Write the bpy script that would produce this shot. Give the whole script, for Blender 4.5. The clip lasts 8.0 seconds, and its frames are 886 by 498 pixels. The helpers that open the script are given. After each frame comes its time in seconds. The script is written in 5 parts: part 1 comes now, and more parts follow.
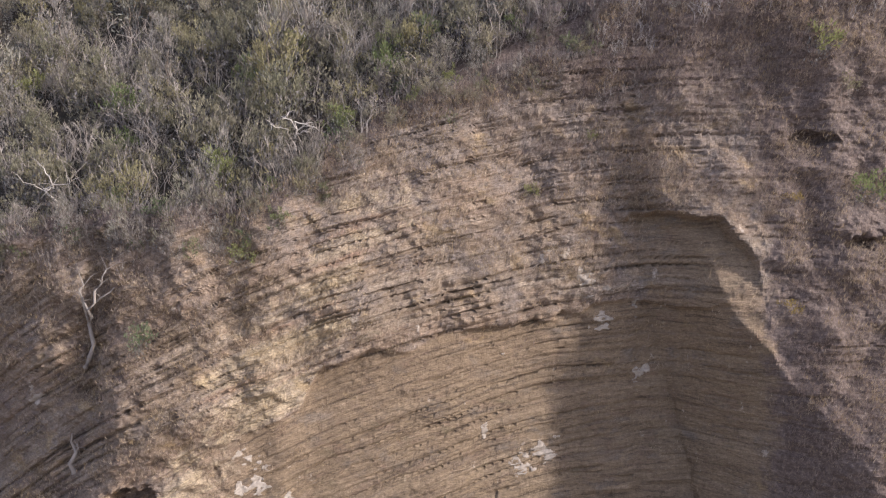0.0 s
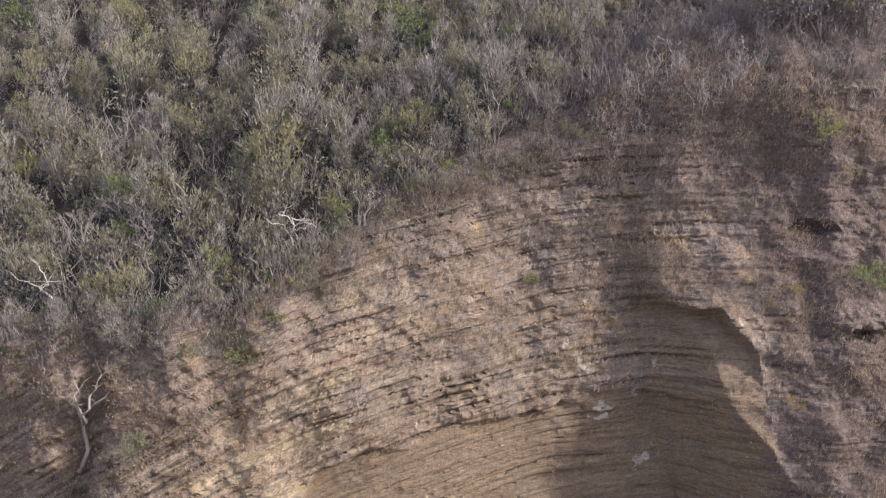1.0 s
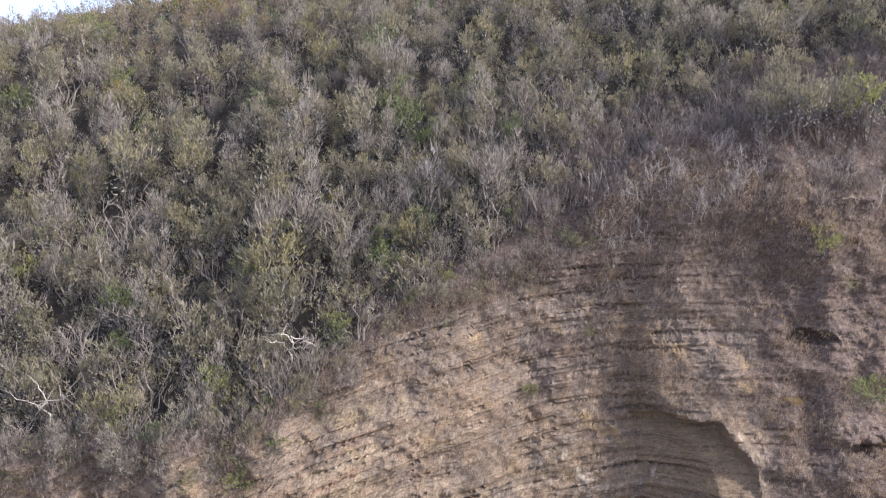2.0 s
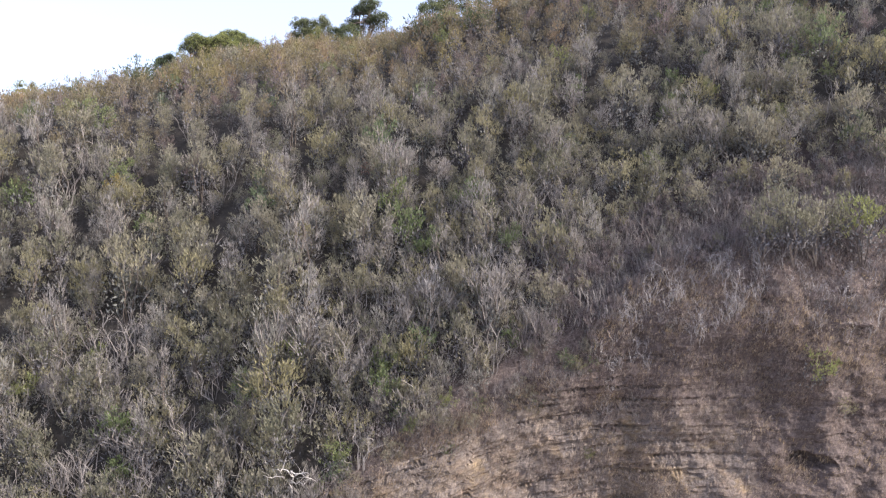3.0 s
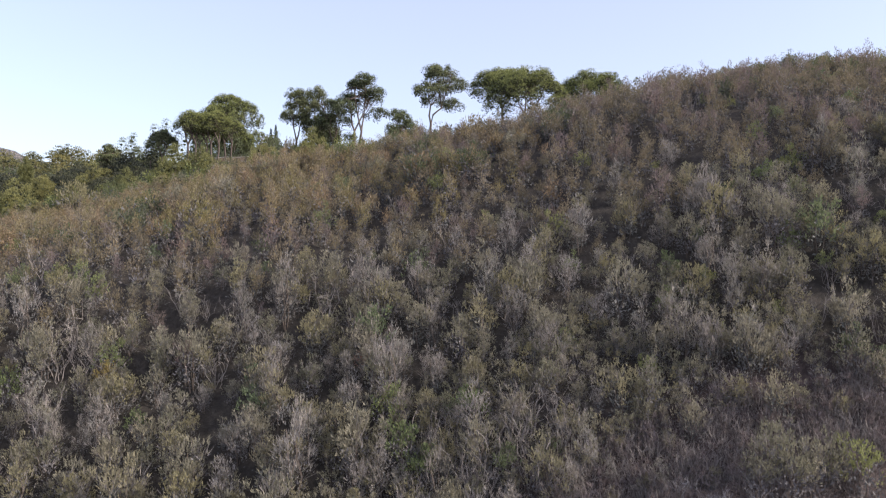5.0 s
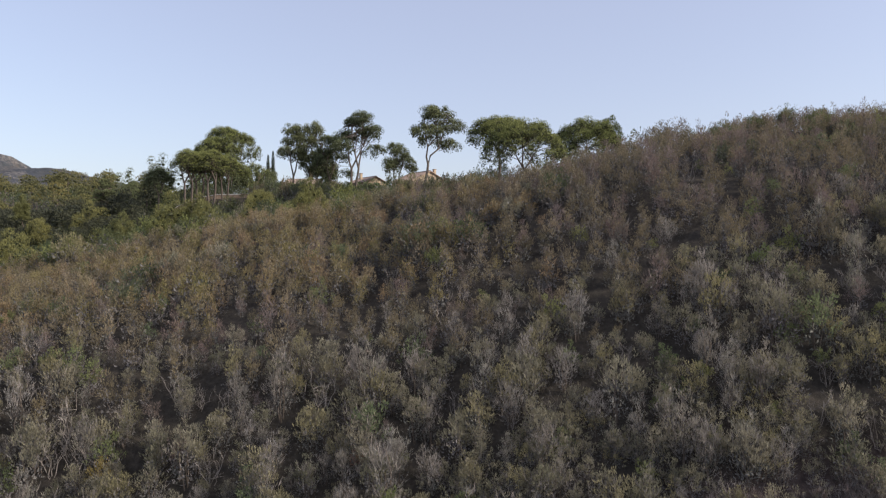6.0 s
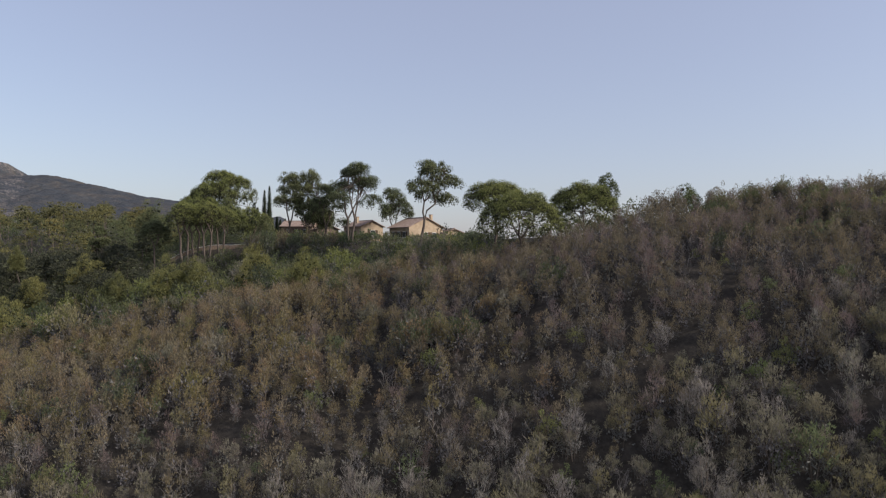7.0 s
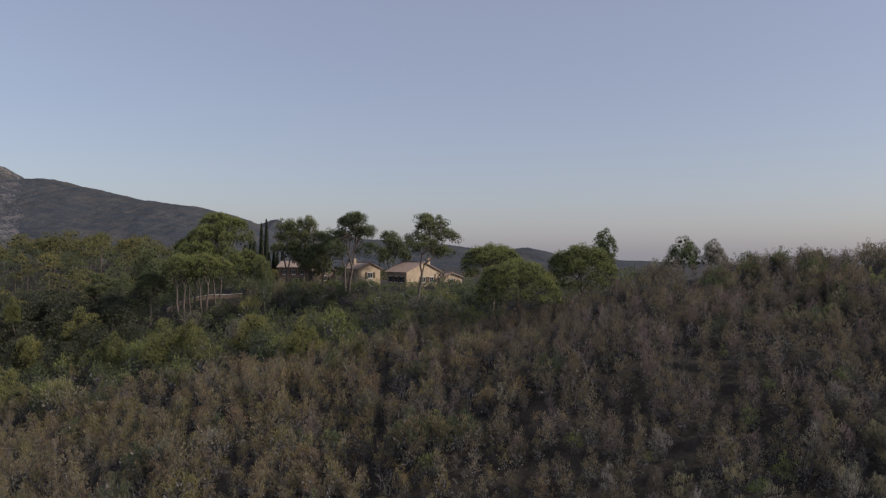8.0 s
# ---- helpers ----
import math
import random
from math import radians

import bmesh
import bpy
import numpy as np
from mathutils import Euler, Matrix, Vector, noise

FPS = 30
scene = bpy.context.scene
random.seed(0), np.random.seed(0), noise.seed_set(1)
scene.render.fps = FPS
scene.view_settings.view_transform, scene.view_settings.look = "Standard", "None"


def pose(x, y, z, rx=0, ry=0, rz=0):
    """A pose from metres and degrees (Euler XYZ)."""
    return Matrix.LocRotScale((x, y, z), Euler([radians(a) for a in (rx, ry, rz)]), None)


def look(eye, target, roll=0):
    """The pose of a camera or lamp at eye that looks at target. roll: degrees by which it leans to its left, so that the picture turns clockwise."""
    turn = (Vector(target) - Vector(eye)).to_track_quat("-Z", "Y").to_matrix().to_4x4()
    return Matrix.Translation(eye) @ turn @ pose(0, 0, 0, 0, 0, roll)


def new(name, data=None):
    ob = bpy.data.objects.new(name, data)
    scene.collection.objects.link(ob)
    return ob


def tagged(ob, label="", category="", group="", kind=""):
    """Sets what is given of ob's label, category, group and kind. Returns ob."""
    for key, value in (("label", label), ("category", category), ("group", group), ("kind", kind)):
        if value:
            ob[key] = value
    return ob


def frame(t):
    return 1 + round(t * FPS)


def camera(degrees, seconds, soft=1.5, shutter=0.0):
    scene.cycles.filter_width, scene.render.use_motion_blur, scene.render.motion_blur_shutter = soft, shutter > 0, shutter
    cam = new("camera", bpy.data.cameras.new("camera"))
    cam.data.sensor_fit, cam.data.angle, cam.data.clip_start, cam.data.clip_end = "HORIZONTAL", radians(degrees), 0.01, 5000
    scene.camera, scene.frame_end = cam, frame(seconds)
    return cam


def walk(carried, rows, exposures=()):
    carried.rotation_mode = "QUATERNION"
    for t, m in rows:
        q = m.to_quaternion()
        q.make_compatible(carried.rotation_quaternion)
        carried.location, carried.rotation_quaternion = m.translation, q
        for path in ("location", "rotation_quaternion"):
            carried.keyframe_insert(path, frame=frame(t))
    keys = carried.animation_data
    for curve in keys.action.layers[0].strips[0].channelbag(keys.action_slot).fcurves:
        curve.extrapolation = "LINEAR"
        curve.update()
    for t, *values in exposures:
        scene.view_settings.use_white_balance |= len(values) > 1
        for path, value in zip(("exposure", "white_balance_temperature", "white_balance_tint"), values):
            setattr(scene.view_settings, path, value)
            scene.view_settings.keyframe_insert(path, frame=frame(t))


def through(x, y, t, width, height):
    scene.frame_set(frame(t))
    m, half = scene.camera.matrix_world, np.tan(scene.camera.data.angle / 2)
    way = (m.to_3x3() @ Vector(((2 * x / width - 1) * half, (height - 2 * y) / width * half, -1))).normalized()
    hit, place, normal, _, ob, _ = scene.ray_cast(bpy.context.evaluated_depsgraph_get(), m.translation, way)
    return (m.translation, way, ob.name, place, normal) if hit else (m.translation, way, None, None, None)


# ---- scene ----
cam = camera(62.6, 8.0, soft=1.25)
METRES, EYE, TILT, LEAN, TURN = 56.0, 18.0, -2.5, 0.0, 0.0
ROWS = [
    (0.0, 0.0, 0.0, 0.0, 0.0, 0.0, -0.0),
    (0.5, -0.0001, 0.0022, 0.041, -0.12, 0.15, 0.02),
    (1.0, -0.0006, 0.0047, 0.0845, -0.19, 0.32, 0.01),
    (2.5, -0.0028, 0.0008, 0.2457, -0.42, 0.91, -0.07),
    (3.0, -0.0043, -0.001, 0.3044, -0.56, 1.19, -0.06),
    (3.5, -0.0042, 0.0007, 0.361, -0.67, 1.47, -0.06),
    (4.0, -0.0033, 0.0021, 0.4211, -0.75, 1.67, -0.1),
    (4.5, -0.003, 0.0019, 0.4823, -0.82, 1.84, -0.1),
    (6.0, -0.0022, 0.0014, 0.6593, -1.12, 2.42, -0.2),
    (6.5, -0.002, 0.0001, 0.7341, -1.24, 2.67, -0.2),
    (7.0, -0.0015, -0.0021, 0.8241, -1.37, 2.87, -0.22),
    (7.5, -0.0031, -0.0039, 0.9119, -1.46, 2.99, -0.2),
    (8.0, -0.0021, -0.0039, 0.9996, -1.56, 2.96, -0.13),
]
# brightness and tint change as the sky comes into view
EXPOSURES = [(0.0, 0.97, 6350, 17), (1.0, 1.0, 6300, 16), (2.5, 1.22, 6150, 15), (4.5, 0.92, 6200, 17), (6.0, 0.26, 6550, 12), (7.0, -0.08, 6450, 12), (8.0, -0.43, 6450, 13)]
walk(cam, [(t, pose(0, 0, EYE, TILT, LEAN, TURN) @ pose(METRES * x, METRES * y, METRES * z, 90 + pitch, roll, yaw)) for t, x, y, z, yaw, pitch, roll in ROWS],
     exposures=EXPOSURES)

# ---- world and sun ----
SUN = Vector((0.86, -0.24, 0.46)).normalized()
world = bpy.data.worlds.new("world")
scene.world = world
world.use_nodes = True
wn = world.node_tree
sky = wn.nodes.new("ShaderNodeTexSky")
sky.sky_type, sky.sun_disc = "NISHITA", False
sky.sun_elevation = math.asin(SUN.z)
sky.sun_rotation = math.atan2(SUN.x, SUN.y)
sky.air_density, sky.dust_density, sky.ozone_density = 1.0, 1.6, 1.7
# a hazy late-summer sky: the clear sky's colour veiled by pale haze
haze = wn.nodes.new("ShaderNodeMix")
haze.data_type = "RGBA"
haze.inputs[0].default_value = 0.36
haze.inputs[7].default_value = (4.7, 4.6, 5.7, 1)
wn.links.new(sky.outputs["Color"], haze.inputs[6])
wn.links.new(haze.outputs[2], wn.nodes["Background"].inputs["Color"])
wn.nodes["Background"].inputs["Strength"].default_value = 0.15
sun = new("sun", bpy.data.lights.new("sun", "SUN"))
sun.data.energy, sun.data.angle, sun.data.color = 3.8, radians(4.0), (1.0, 0.93, 0.84)
sun.matrix_world = look((0, 0, 200), Vector((0, 0, 200)) - SUN)


# ---- materials ----
class Nodes:
    """A small builder of node materials."""

    def __init__(self, name, rough=0.85):
        self.mat = bpy.data.materials.new(name)
        self.mat.use_nodes = True
        self.t = self.mat.node_tree
        self.bsdf = self.t.nodes["Principled BSDF"]
        self.bsdf.inputs["Roughness"].default_value = rough
        self.bsdf.inputs["Specular IOR Level"].default_value = 0.25
        self.coord = self.t.nodes.new("ShaderNodeNewGeometry").outputs["Position"]

    def node(self, kind, **inputs):
        n = self.t.nodes.new(kind)
        for key, value in inputs.items():
            self.set(n, key.replace("_", " "), value)
        return n

    def set(self, n, key, value):
        socket = n.inputs[int(key)] if key.isdigit() else n.inputs[key]
        if isinstance(value, bpy.types.NodeSocket):
            self.t.links.new(value, socket)
        else:
            socket.default_value = value

    def stretched(self, sx, sy, sz):
        n = self.t.nodes.new("ShaderNodeMapping")
        self.t.links.new(self.coord, n.inputs["Vector"])
        n.inputs["Scale"].default_value = (sx, sy, sz)
        return n.outputs["Vector"]

    def noise(self, scale, detail=4.0, rough=0.6, vector=None):
        n = self.node("ShaderNodeTexNoise", Scale=scale, Detail=detail, Roughness=rough)
        self.t.links.new(vector or self.coord, n.inputs["Vector"])
        return n.outputs["Fac"]

    def ramp(self, fac, stops):
        n = self.t.nodes.new("ShaderNodeValToRGB")
        els = n.color_ramp.elements
        while len(els) < len(stops):
            els.new(0.5)
        for e, (pos, col) in zip(els, stops):
            e.position = pos
            e.color = (*col, 1) if len(col) == 3 else (col[0], col[0], col[0], 1)
        self.t.links.new(fac, n.inputs["Fac"])
        return n.outputs["Color"]

    def mix(self, fac, a, b, blend="MIX"):
        n = self.t.nodes.new("ShaderNodeMix")
        n.data_type, n.blend_type = "RGBA", blend
        for i, value in ((0, fac), (6, a), (7, b)):
            if isinstance(value, bpy.types.NodeSocket):
                self.t.links.new(value, n.inputs[i])
            else:
                n.inputs[i].default_value = (*value, 1) if i else value
        return n.outputs[2]

    def maths(self, op, a, b=0.0):
        n = self.t.nodes.new("ShaderNodeMath")
        n.operation = op
        self.set(n, "0", a), self.set(n, "1", b)
        return n.outputs[0]

    def done(self, color, bump=None, strength=0.4, distance=0.05):
        self.set(self.bsdf, "Base Color", color)
        if bump is not None:
            b = self.node("ShaderNodeBump", Strength=strength, Distance=distance, Height=bump)
            self.t.links.new(b.outputs["Normal"], self.bsdf.inputs["Normal"])
        return self.mat


def leaf_material(name, palette, through=0.42, spread=(0.74, 1.16)):
    """Foliage: each sprig its own shade, each bush its own hue out of the palette."""
    n = Nodes(name, 0.75)
    island = n.t.nodes.new("ShaderNodeNewGeometry").outputs["Random Per Island"]
    own = n.t.nodes.new("ShaderNodeObjectInfo").outputs["Random"]
    tone = n.t.nodes.new("ShaderNodeAttribute")
    tone.attribute_name = "tone"
    hue = n.maths("FRACT", n.maths("ADD", tone.outputs["Fac"], own))
    hue = n.maths("ADD", n.maths("MULTIPLY", hue, 0.86), n.maths("MULTIPLY", n.noise(1.3, 3.0, 0.7), 0.14))
    last = len(palette) - 1
    base = n.ramp(hue, [(k / last, c) for k, c in enumerate(palette)])
    shade = n.ramp(island, [(0.0, (spread[0],)), (1.0, (1.0,))])
    base = n.mix(1.0, base, shade, "MULTIPLY")
    base = n.mix(1.0, base, (spread[1], spread[1], spread[1]), "MULTIPLY")
    n.done(base)
    glow = n.node("ShaderNodeBsdfTranslucent")
    n.t.links.new(base, glow.inputs["Color"])
    both = n.t.nodes.new("ShaderNodeMixShader")
    both.inputs["Fac"].default_value = through
    n.t.links.new(n.bsdf.outputs[0], both.inputs[1]), n.t.links.new(glow.outputs[0], both.inputs[2])
    n.t.links.new(both.outputs[0], n.t.nodes["Material Output"].inputs["Surface"])
    return n.mat


def wood_material(name, dark, light, scale=6.0):
    n = Nodes(name, 0.9)
    grain = n.noise(scale, 5.0, 0.65, n.stretched(1, 1, 0.25))
    own = n.t.nodes.new("ShaderNodeNewGeometry").outputs["Random Per Island"]
    tone = n.maths("ADD", n.maths("MULTIPLY", grain, 0.6), n.maths("MULTIPLY", own, 0.4))
    return n.done(n.ramp(tone, [(0.25, dark), (0.75, light)]), grain, 0.5, 0.02)


def rock_material():
    n = Nodes("bedded sandstone", 0.92)
    sep = n.node("ShaderNodeSeparateXYZ", Vector=n.coord)
    # bedding height, following the dip of the strata
    back = n.maths("MINIMUM", n.maths("SUBTRACT", sep.outputs["X"], 13.0), 0.0)
    bed = n.maths("ADD", sep.outputs["Z"], n.maths("MULTIPLY", n.maths("MULTIPLY", back, back), 0.0095))
    bed = n.maths("ADD", bed, n.maths("MULTIPLY", n.noise(0.35, 3.0), 0.7))
    comb = n.node("ShaderNodeCombineXYZ", X=n.maths("MULTIPLY", sep.outputs["X"], 0.06), Y=n.maths("MULTIPLY", sep.outputs["Y"], 0.06), Z=bed)
    beds = n.noise(2.2, 6.0, 0.72, comb.outputs[0])
    broad = n.noise(0.42, 3.0, 0.6, comb.outputs[0])
    stone = n.ramp(beds, [(0.30, (0.125, 0.096, 0.072)), (0.46, (0.235, 0.185, 0.138)), (0.58, (0.32, 0.258, 0.195)), (0.72, (0.42, 0.355, 0.285))])
    stone = n.mix(n.ramp(broad, [(0.40, (0.0,)), (0.62, (0.75,))]), stone, n.mix(beds, (0.15, 0.105, 0.072), (0.33, 0.24, 0.155)))
    stone = n.mix(n.ramp(n.noise(0.28, 4.0, 0.65, comb.outputs[0]), [(0.46, (0.0,)), (0.58, (0.5,))]), stone, n.mix(beds, (0.19, 0.128, 0.092), (0.37, 0.27, 0.20)))
    # beds under the lip and in the alcove: plain brown, thin dark seams
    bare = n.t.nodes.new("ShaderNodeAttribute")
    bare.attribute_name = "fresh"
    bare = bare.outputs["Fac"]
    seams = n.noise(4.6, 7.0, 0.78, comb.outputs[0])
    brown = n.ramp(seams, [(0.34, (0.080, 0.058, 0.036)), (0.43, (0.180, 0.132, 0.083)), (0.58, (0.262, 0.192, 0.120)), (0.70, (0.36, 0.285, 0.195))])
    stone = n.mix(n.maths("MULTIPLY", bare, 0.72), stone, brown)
    joints = n.ramp(seams, [(0.36, (0.75,)), (0.45, (0.0,))])
    stone = n.mix(joints, stone, (0.085, 0.062, 0.044))
    # patches of rust, olive and blue-grey staining
    stain = n.ramp(n.noise(0.75, 4.0, 0.6, n.stretched(0.6, 0.6, 1.3)), [(0.36, (0.115, 0.115, 0.115)), (0.46, (0.15, 0.115, 0.085)), (0.56, (0.165, 0.098, 0.066)), (0.66, (0.145, 0.120, 0.058))])
    stone = n.mix(n.ramp(n.noise(0.9, 4.0, 0.7, n.stretched(0.8, 0.8, 1.2)), [(0.50, (0.0,)), (0.60, (0.5,))]), stone, n.mix(0.6, stain, n.mix(seams, stain, (0.26, 0.21, 0.165))))
    # a creamy, ochre belt where the beds bulge: sunlight painted into the stone's colour
    sunlit_belt = n.t.nodes.new("ShaderNodeAttribute")
    sunlit_belt.attribute_name = "sunlit_belt"
    sunlit_belt = n.maths("ADD", sunlit_belt.outputs["Fac"], n.maths("MULTIPLY", n.maths("SUBTRACT", n.noise(1.4, 5.0, 0.7), 0.5), 2.2))
    pale = n.ramp(n.noise(0.7, 4.0, 0.65, comb.outputs[0]), [(0.36, (0.32, 0.215, 0.150)), (0.48, (0.40, 0.325, 0.232)), (0.58, (0.42, 0.34, 0.222)), (0.68, (0.49, 0.42, 0.325))])
    stone = n.mix(n.ramp(sunlit_belt, [(0.30, (0.0,)), (0.62, (0.92,))]), stone, n.mix(n.ramp(beds, [(0.32, (0.9,)), (0.5, (0.0,))]), pale, (0.16, 0.115, 0.08)))
    # grey lichen and dry growth in broken patches, thickest high up
    high = n.maths("MULTIPLY", n.maths("SUBTRACT", sep.outputs["Z"], 16.0), 0.009)
    growth = n.maths("ADD", n.noise(0.55, 6.0, 0.74), n.maths("SUBTRACT", n.maths("MAXIMUM", high, -0.05), n.maths("MULTIPLY", bare, 0.22)))
    fine = n.noise(7.0, 4.0, 0.7)
    grey = n.ramp(fine, [(0.35, (0.125, 0.100, 0.086)), (0.7, (0.29, 0.245, 0.21))])
    stone = n.mix(n.ramp(growth, [(0.46, (0.0,)), (0.60, (0.85,))]), stone, grey)
    # rust, ochre and pale mineral stains
    stone = n.mix(n.ramp(n.maths("SUBTRACT", n.noise(0.33, 4.0, 0.7, n.stretched(1.0, 1.0, 1.8)), n.maths("MULTIPLY", bare, 0.07)), [(0.585, (0.0,)), (0.67, (0.4,))]), stone, n.mix(beds, (0.30, 0.19, 0.07), (0.52, 0.39, 0.19)))
    stone = n.mix(n.ramp(n.noise(0.8, 5.0, 0.7, n.stretched(1.3, 1.3, 0.8)), [(0.655, (0.0,)), (0.70, (0.8,))]), stone, (0.50, 0.44, 0.37))
    stone = n.mix(n.ramp(n.noise(18.0, 3.0, 0.7), [(0.3, (0.25,)), (0.65, (0.0,))]), stone, (0.05, 0.04, 0.032))
    # brown soil cover; on the cliff's two sides it also paints shade
    soil = n.t.nodes.new("ShaderNodeAttribute")
    soil.attribute_name = "earth_shade"
    soil = n.maths("ADD", n.maths("MULTIPLY", soil.outputs["Fac"], 1.6), n.maths("MULTIPLY", n.maths("SUBTRACT", n.noise(0.9, 5.0, 0.7), 0.5), 1.6))
    stone = n.mix(n.ramp(soil, [(0.35, (0.0,)), (0.65, (1.0,))]), stone, n.ramp(n.noise(4.0, 4.0, 0.7), [(0.35, (0.094, 0.071, 0.061)), (0.68, (0.190, 0.148, 0.128))]))
    # fine broken texture, hanging in short upright streaks
    streak = n.noise(5.0, 5.0, 0.75, n.stretched(1.6, 1.6, 0.6))
    stone = n.mix(n.ramp(streak, [(0.34, (0.38,)), (0.48, (0.0,))]), stone, (0.075, 0.056, 0.044))
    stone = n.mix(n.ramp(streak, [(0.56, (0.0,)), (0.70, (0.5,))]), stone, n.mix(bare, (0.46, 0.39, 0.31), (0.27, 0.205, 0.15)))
    # gritty grain at two sizes
    grit = n.maths("ADD", n.maths("MULTIPLY", n.noise(9.0, 3.0, 0.6, n.stretched(0.5, 0.5, 1.7)), 0.6), n.maths("MULTIPLY", n.noise(24.0, 2.0, 0.6), 0.4))
    stone = n.mix(1.0, stone, n.ramp(grit, [(0.34, (0.58,)), (0.50, (0.94,)), (0.64, (1.28,))]), "MULTIPLY")
    bump = n.maths("ADD", n.maths("MULTIPLY", n.maths("ADD", beds, n.maths("MULTIPLY", seams, bare)), 0.7), n.maths("ADD", n.maths("MULTIPLY", n.noise(9.0, 5.0, 0.75), 0.4), n.maths("MULTIPLY", streak, 0.45)))
    return n.done(stone, bump, 1.0, 0.2)


def soil_material():
    n = Nodes("shade-dark leaf litter and dry soil", 0.95)
    f = n.noise(1.6, 6.0, 0.7)
    # litter kept darker than the bald soil, painting the shade under the scrub
    c = n.ramp(f, [(0.32, (0.026, 0.023, 0.018)), (0.52, (0.048, 0.041, 0.032)), (0.72, (0.080, 0.067, 0.053))])
    bald = n.t.nodes.new("ShaderNodeAttribute")
    bald.attribute_name = "bald"
    c = n.mix(bald.outputs["Fac"], c, n.ramp(f, [(0.32, (0.050, 0.037, 0.033)), (0.52, (0.088, 0.066, 0.058)), (0.72, (0.15, 0.118, 0.104))]))
    return n.done(c, n.noise(5.0, 5.0, 0.7), 0.8, 0.15)


def plain_material(name, a, b, scale, rough=0.85, bump=0.3):
    n = Nodes(name, rough)
    f = n.noise(scale, 5.0, 0.65)
    return n.done(n.ramp(f, [(0.3, a), (0.7, b)]), n.noise(scale * 4, 4.0), bump, 0.02)


def hill_material():
    n = Nodes("haze-tinted far scrub hillside", 0.95)
    # the blue-grey of distant haze is mixed into the scrub's own colours
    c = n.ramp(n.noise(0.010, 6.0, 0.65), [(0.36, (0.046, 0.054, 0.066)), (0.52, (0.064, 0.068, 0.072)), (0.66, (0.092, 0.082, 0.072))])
    # mottled scrub and single trees
    c = n.mix(1.0, c, n.ramp(n.noise(0.075, 5.0, 0.7), [(0.36, (0.6,)), (0.52, (0.92,)), (0.66, (1.15,))]), "MULTIPLY")
    # pale boulders and crags on the western shoulder
    sep = n.node("ShaderNodeSeparateXYZ", Vector=n.coord)
    west = n.maths("SUBTRACT", n.maths("MULTIPLY", sep.outputs["Y"], -0.54), sep.outputs["X"])
    west = n.maths("MINIMUM", n.maths("MAXIMUM", n.maths("MULTIPLY", west, 0.0016), -0.2), 0.05)
    spots = n.maths("ADD", n.maths("ADD", n.maths("MULTIPLY", n.noise(0.085, 4.0, 0.7), 0.6), n.maths("MULTIPLY", n.noise(0.012, 3.0, 0.6), 0.4)), west)
    c = n.mix(n.ramp(spots, [(0.56, (0.0,)), (0.62, (0.75,))]), c, (0.21, 0.185, 0.17))
    return n.done(c, n.noise(0.06, 6.0, 0.7), 0.8, 8.0)


ROCK, SOIL, HILL = rock_material(), soil_material(), hill_material()
PALE_ROCK = plain_material("pale calcite crust", (0.20, 0.170, 0.138), (0.36, 0.32, 0.27), 5.0)
BEACH = plain_material("pebble beach", (0.16, 0.14, 0.12), (0.34, 0.31, 0.28), 1.2)
GREY_LEAF = leaf_material("grey heather sprigs", [(0.251, 0.236, 0.196), (0.293, 0.272, 0.242), (0.251, 0.242, 0.177), (0.318, 0.297, 0.274), (0.261, 0.234, 0.200), (0.277, 0.262, 0.201)], 0.45, (0.82, 1.12))
OLIVE_LEAF = leaf_material("olive maquis leaves", [(0.211, 0.198, 0.128), (0.263, 0.242, 0.173), (0.179, 0.174, 0.115), (0.277, 0.252, 0.186), (0.258, 0.232, 0.124), (0.232, 0.217, 0.147)], 0.45, (0.82, 1.12))
GREEN_LEAF = leaf_material("fresh mastic leaves", [(0.113, 0.143, 0.068), (0.166, 0.198, 0.085), (0.246, 0.253, 0.100), (0.133, 0.167, 0.093), (0.194, 0.215, 0.101)])
# ridge palettes darkened: the upper slope's shade is put into the leaf colour
RIDGE_LEAF = leaf_material("shade-darkened brown-grey ridge heather", [(0.166, 0.127, 0.116), (0.210, 0.164, 0.152), (0.159, 0.128, 0.104), (0.190, 0.142, 0.126), (0.222, 0.177, 0.163)], 0.42, (0.86, 1.12))
RIDGE_GREEN = leaf_material("shade-darkened olive-brown ridge leaves", [(0.165, 0.140, 0.086), (0.209, 0.171, 0.113), (0.142, 0.125, 0.079), (0.227, 0.186, 0.121), (0.194, 0.161, 0.086)], 0.42, (0.86, 1.12))
STONE_LEAF = leaf_material("stone pine needles", [(0.184, 0.203, 0.068), (0.214, 0.227, 0.076), (0.164, 0.185, 0.065)], 0.25)
BROWN_LEAF = leaf_material("russet dry leaves", [(0.232, 0.183, 0.092), (0.276, 0.196, 0.121), (0.218, 0.190, 0.082), (0.263, 0.216, 0.107), (0.280, 0.228, 0.154), (0.184, 0.168, 0.080)], 0.42, (0.86, 1.12))
BANK_LEAF = leaf_material("dark green bank leaves", [(0.072, 0.093, 0.048), (0.111, 0.133, 0.065), (0.156, 0.166, 0.073), (0.091, 0.109, 0.065), (0.169, 0.163, 0.085)], 0.42, (0.86, 1.12))
DRY_LEAF = leaf_material("lilac-brown dead brush", [(0.171, 0.139, 0.131), (0.221, 0.186, 0.182), (0.157, 0.123, 0.110), (0.202, 0.164, 0.155)])
PINE_LEAF = leaf_material("pine needles", [(0.110, 0.131, 0.062), (0.131, 0.151, 0.071), (0.162, 0.172, 0.078), (0.118, 0.139, 0.073)], 0.22, (0.8, 1.2))
